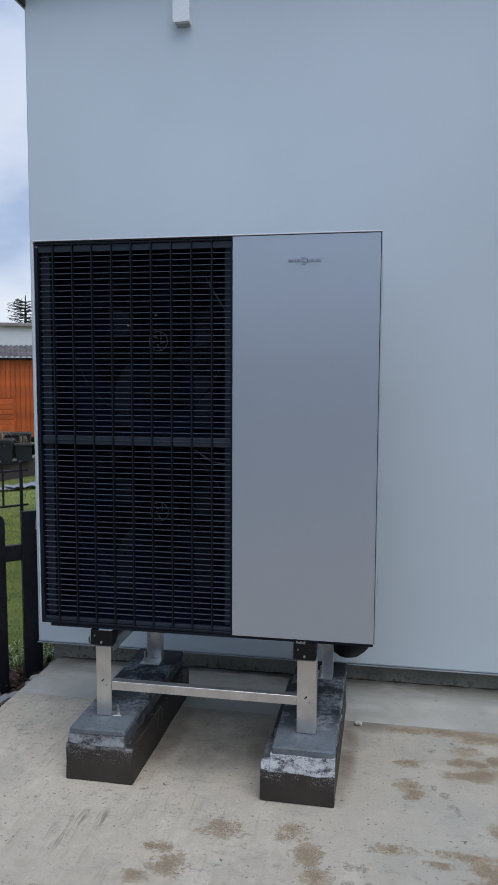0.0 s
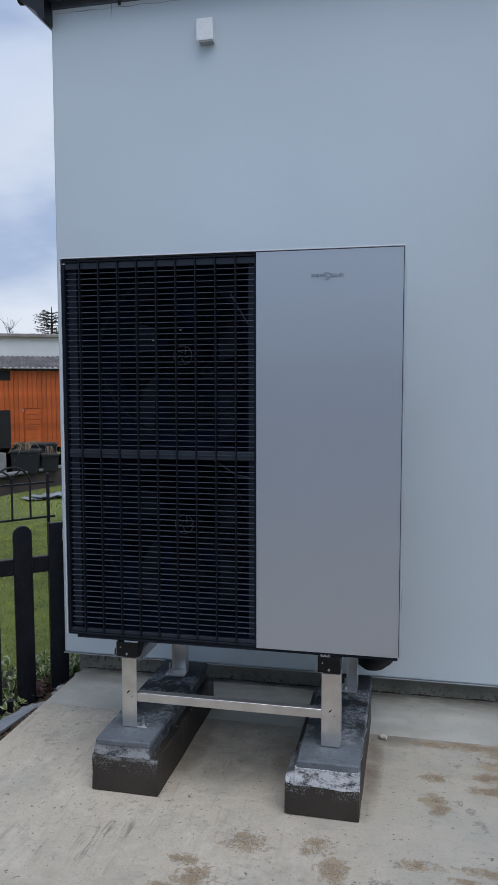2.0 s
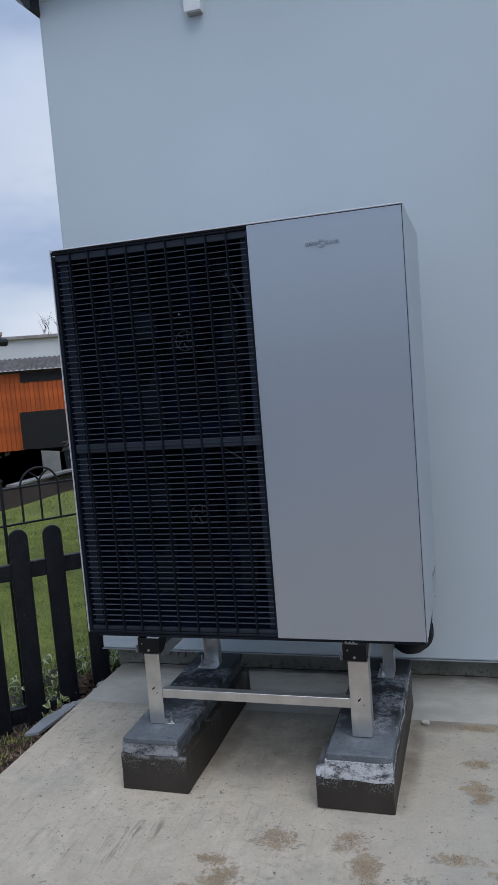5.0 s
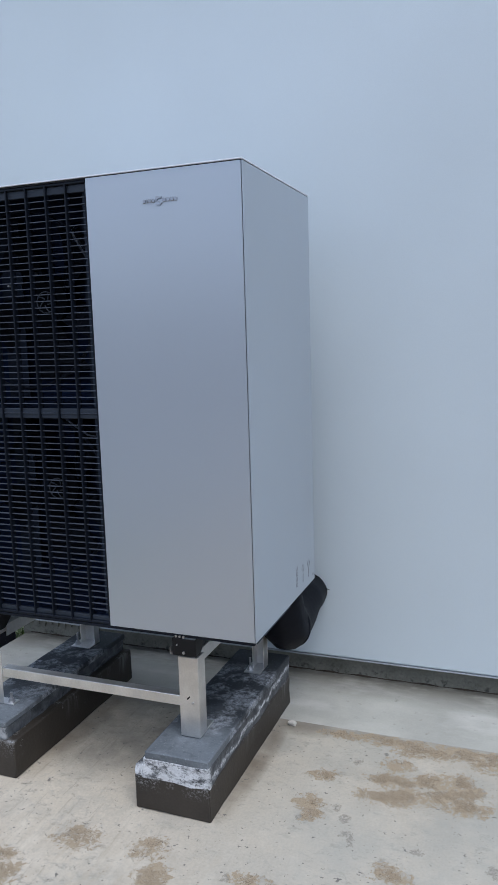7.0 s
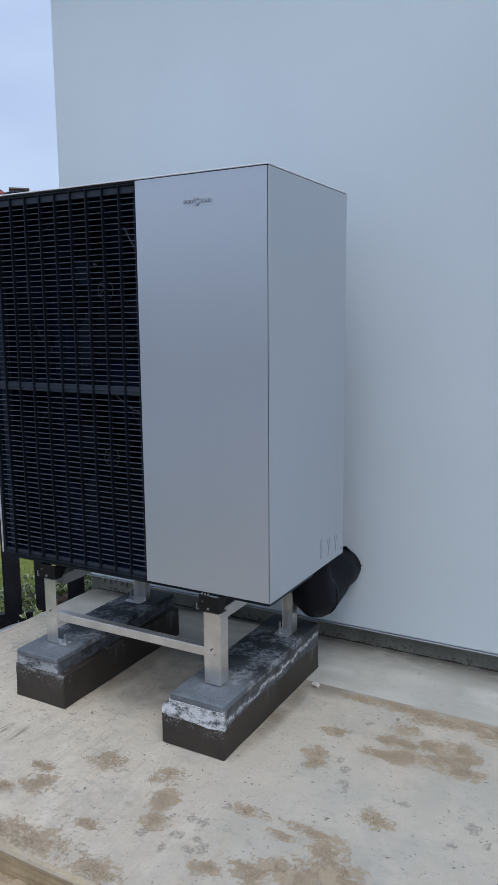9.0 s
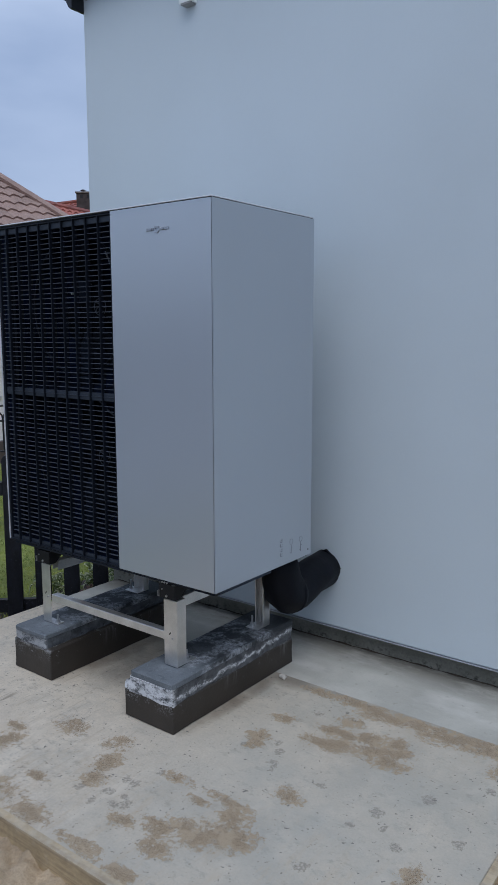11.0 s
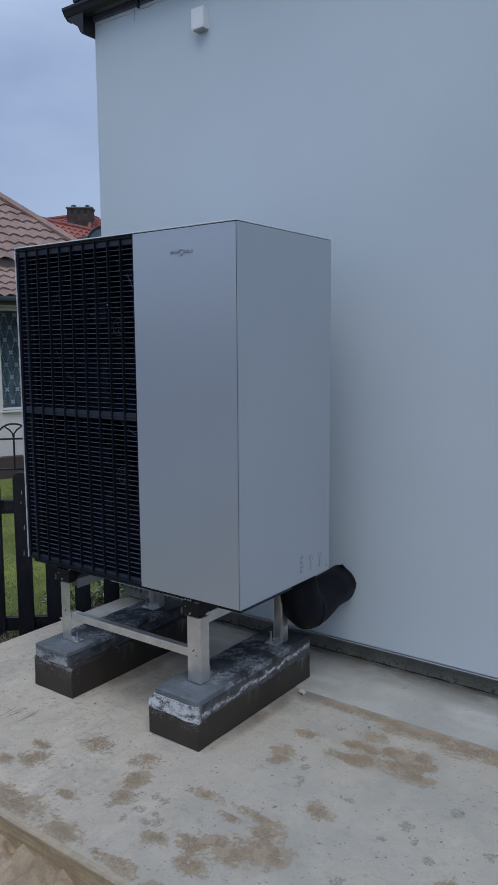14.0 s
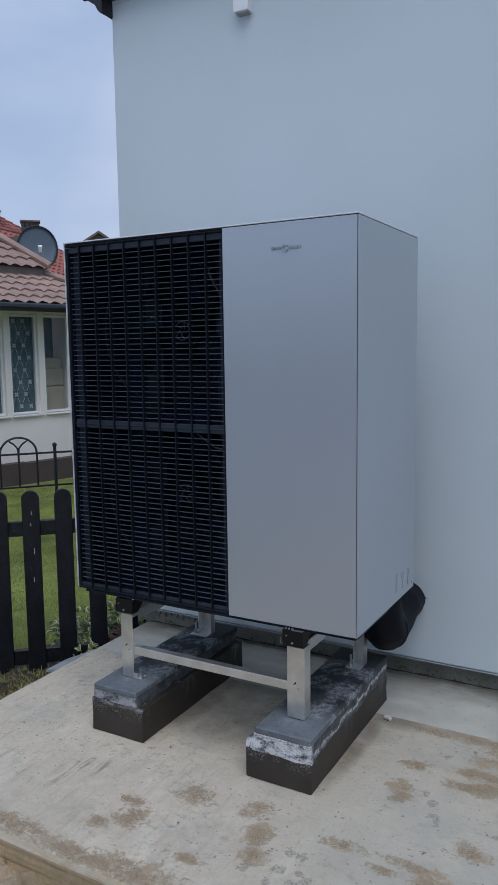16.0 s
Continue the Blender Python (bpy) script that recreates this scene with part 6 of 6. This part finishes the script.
gab = thing("gabled_house", pose(-24.7, 28.2, GROUND_Z - 0.1, 0, 0, 45), "distant house with brown gabled roof", "house", "houses behind")
part("wall", box(-0.9, 0.9, 0, 6, 0, 7.1), ROOF_TRIM, gab, local=True)
part("gable", prism([(-1.0, 0, 7.1), (1.0, 0, 7.1), (0, 0, 7.75)], (0, 6, 0)), ROOF_TRIM, gab, local=True)
for s in (-1, 1):
    part("roof_slope", prism([(s * 1.25, -0.3, 7.05), (0, -0.3, 7.86), (0, -0.3, 7.74), (s * 1.25, -0.3, 6.93)], (0, 6.6, 0)), ROOF_TRIM, gab, local=True)

# ---- orange shed, pale barn, trees ----
shed = thing("garden_shed", pose(-8.99, 14.35, -0.25, 0, 0, 28.2), "orange stained plank shed with corrugated roof", "shed")
part("back_box", box(-4.5, 1.0, 0.02, 2.2, 0.08, 1.95), ORANGE, shed, local=True)
plank_me = mesh_of("plank", box(-0.052, 0.052, 0.0, 0.022, 0.06, 1.98, 0.006), ORANGE)
k = -4.45
while k < 0.95:
    if not (-0.17 < k < 0.17):
        piece("plank", plank_me, shed, Matrix.Translation((k, random.uniform(-0.003, 0.003), 0)))
    k += 0.11
up_me = mesh_of("plank", box(-0.052, 0.052, 0.0, 0.022, 1.02, 1.98, 0.006), ORANGE)
for q in range(4):
    piece("plank", up_me, shed, Matrix.Translation((-0.165 + 0.11 * q, 0, 0)))
hatch = part("hatch", box(-0.19, 0.19, -0.012, 0.012, 0.1, 1.0, 0.004), ORANGE, shed, "small plank hatch door", local=True)
for q in range(7):
    part("hatch_board", box(-0.17, 0.17, -0.022, -0.0125, 0.12 + 0.125 * q, 0.235 + 0.125 * q, 0.004), ORANGE, hatch, local=True)
part("hinge", tube([(-0.22, -0.02, 0.93), (-0.22, -0.02, 1.0)], 0.018, 6), ZINC, shed, local=True)
part("dark_door", box(-1.6, -0.52, -0.02, -0.004, 0.06, 0.98), SEAM, shed, "dark open doorway", local=True)
part("dark_window", box(-1.5, -0.5, -0.02, -0.004, 1.70, 1.92), SEAM, shed, local=True)
sr = sheet(170, 3, -4.7, 1.2, -0.2, 2.4, lambda x, y: 2.0 + 0.14 * (y + 0.2) + 0.02 * math.sin(x * 48))
bmesh.ops.solidify(sr, geom=sr.faces[:], thickness=0.012)
part("roof", sr, SHEET_ROOF, shed, "weathered grey-brown corrugated roof", local=True)
part("eaves_batten", box(-4.6, 1.1, -0.06, 0.04, 1.93, 1.985), SOIL, shed, local=True)
for q in (-4.3, -2.0, 0.9):
    part("foot", box(q - 0.06, q + 0.06, 0.05, 0.17, -0.07, 0.08), SOIL, shed, local=True)

barn = thing("pale_barn", pose(-12.27, 20.5, GROUND_Z, 0, 0, 28.2), "long pale rendered barn behind the shed", "barn")
part("wall", box(-8, 6, 0, 6, 0, 3.2), PALE_WALL, barn, local=True)
part("roof_edge", box(-8.2, 6.2, -0.15, 6.2, 3.2, 3.32, 0.02), SHEET_ROOF, barn, local=True)


def branchy(rnd, start, way, length, radius, depth, out):
    pts, p, d = [start], start.copy(), way.normalized()
    for _ in range(4):
        d = (d + Vector((rnd.uniform(-1, 1), rnd.uniform(-1, 1), rnd.uniform(-0.4, 0.8))) * 0.22).normalized()
        p = p + d * length / 4
        pts.append(p.copy())
    join(out, tube(pts, [radius * (1 - 0.17 * i) for i in range(5)], 5))
    if depth:
        for _ in range(4):
            i = rnd.randint(1, 4)
            nd = (d + Vector((rnd.uniform(-1, 1), rnd.uniform(-1, 1), rnd.uniform(-0.2, 0.8)))).normalized()
            branchy(rnd, pts[i], nd, length * 0.62, radius * 0.5, depth - 1, out)


rnd_t = random.Random(11)
for tx, ty in ((-16.9, 27.0), (-18.6, 27.5)):
    tree = thing("bare_tree", pose(tx, ty, GROUND_Z), "leafless tree with fine dark branches", "tree", "trees behind the barn")
    tb = bmesh.new()
    branchy(rnd_t, Vector((0, 0, 2.2)), Vector((0.1, 0, 1)), 1.35, 0.045, 3, tb)
    part("trunk", tube([(0, 0, 0), (0.03, 0, 1.2), (0, 0, 2.25)], [0.11, 0.075, 0.048], 8), BARK, tree, local=True)
    part("crown", tb, BARK, tree, "bare branches", local=True)

fir = thing("fir_tree", pose(-15.3, 27.9, GROUND_Z), "dark fir tree with drooping branches", "tree", "trees behind the barn")
part("trunk", tube([(0, 0, 0), (0, 0, 3), (0.02, 0, 5.0)], [0.16, 0.1, 0.015], 8), BARK, fir, local=True)
rnd_f = random.Random(3)
limbs, needles = bmesh.new(), []
for lay in range(24):
    z = 1.6 + 3.25 * lay / 24
    reach_f = 2.3 * (1 - (z - 1.6) / 3.7) + 0.18
    for q in range(7):
        a = rnd_f.uniform(0, 6.28)
        r = reach_f * rnd_f.uniform(0.7, 1.1)
        tip = Vector((r * math.cos(a), r * math.sin(a), z + rnd_f.uniform(-0.05, 0.25)))
        join(limbs, tube([(0, 0, z), tuple(tip * 0.5 + Vector((0, 0, z * 0.5 - 0.02))), tuple(tip)], [0.02, 0.013, 0.005], 4))
        for m_ in range(26):
            t = rnd_f.uniform(0.15, 1.0)
            base = Vector((0, 0, z)).lerp(tip, t)
            side = Vector((rnd_f.uniform(-1, 1), rnd_f.uniform(-1, 1), rnd_f.uniform(-0.8, 0.3))).normalized() * rnd_f.uniform(0.08, 0.2)
            q2 = Vector((rnd_f.uniform(-1, 1), rnd_f.uniform(-1, 1), 0)) * 0.018
            needles.append((base - q2, base + q2, base + side))
part("limb", limbs, BARK, fir, local=True)
me = bpy.data.meshes.new("needles")
me.from_pydata([tuple(v) for t in needles for v in t], [], [(3 * i, 3 * i + 1, 3 * i + 2) for i in range(len(needles))])
me.materials.append(NEEDLE)
nd = new("needles", me)
nd.parent = fir
tagged(nd, "dark green needles", kind="stuff")
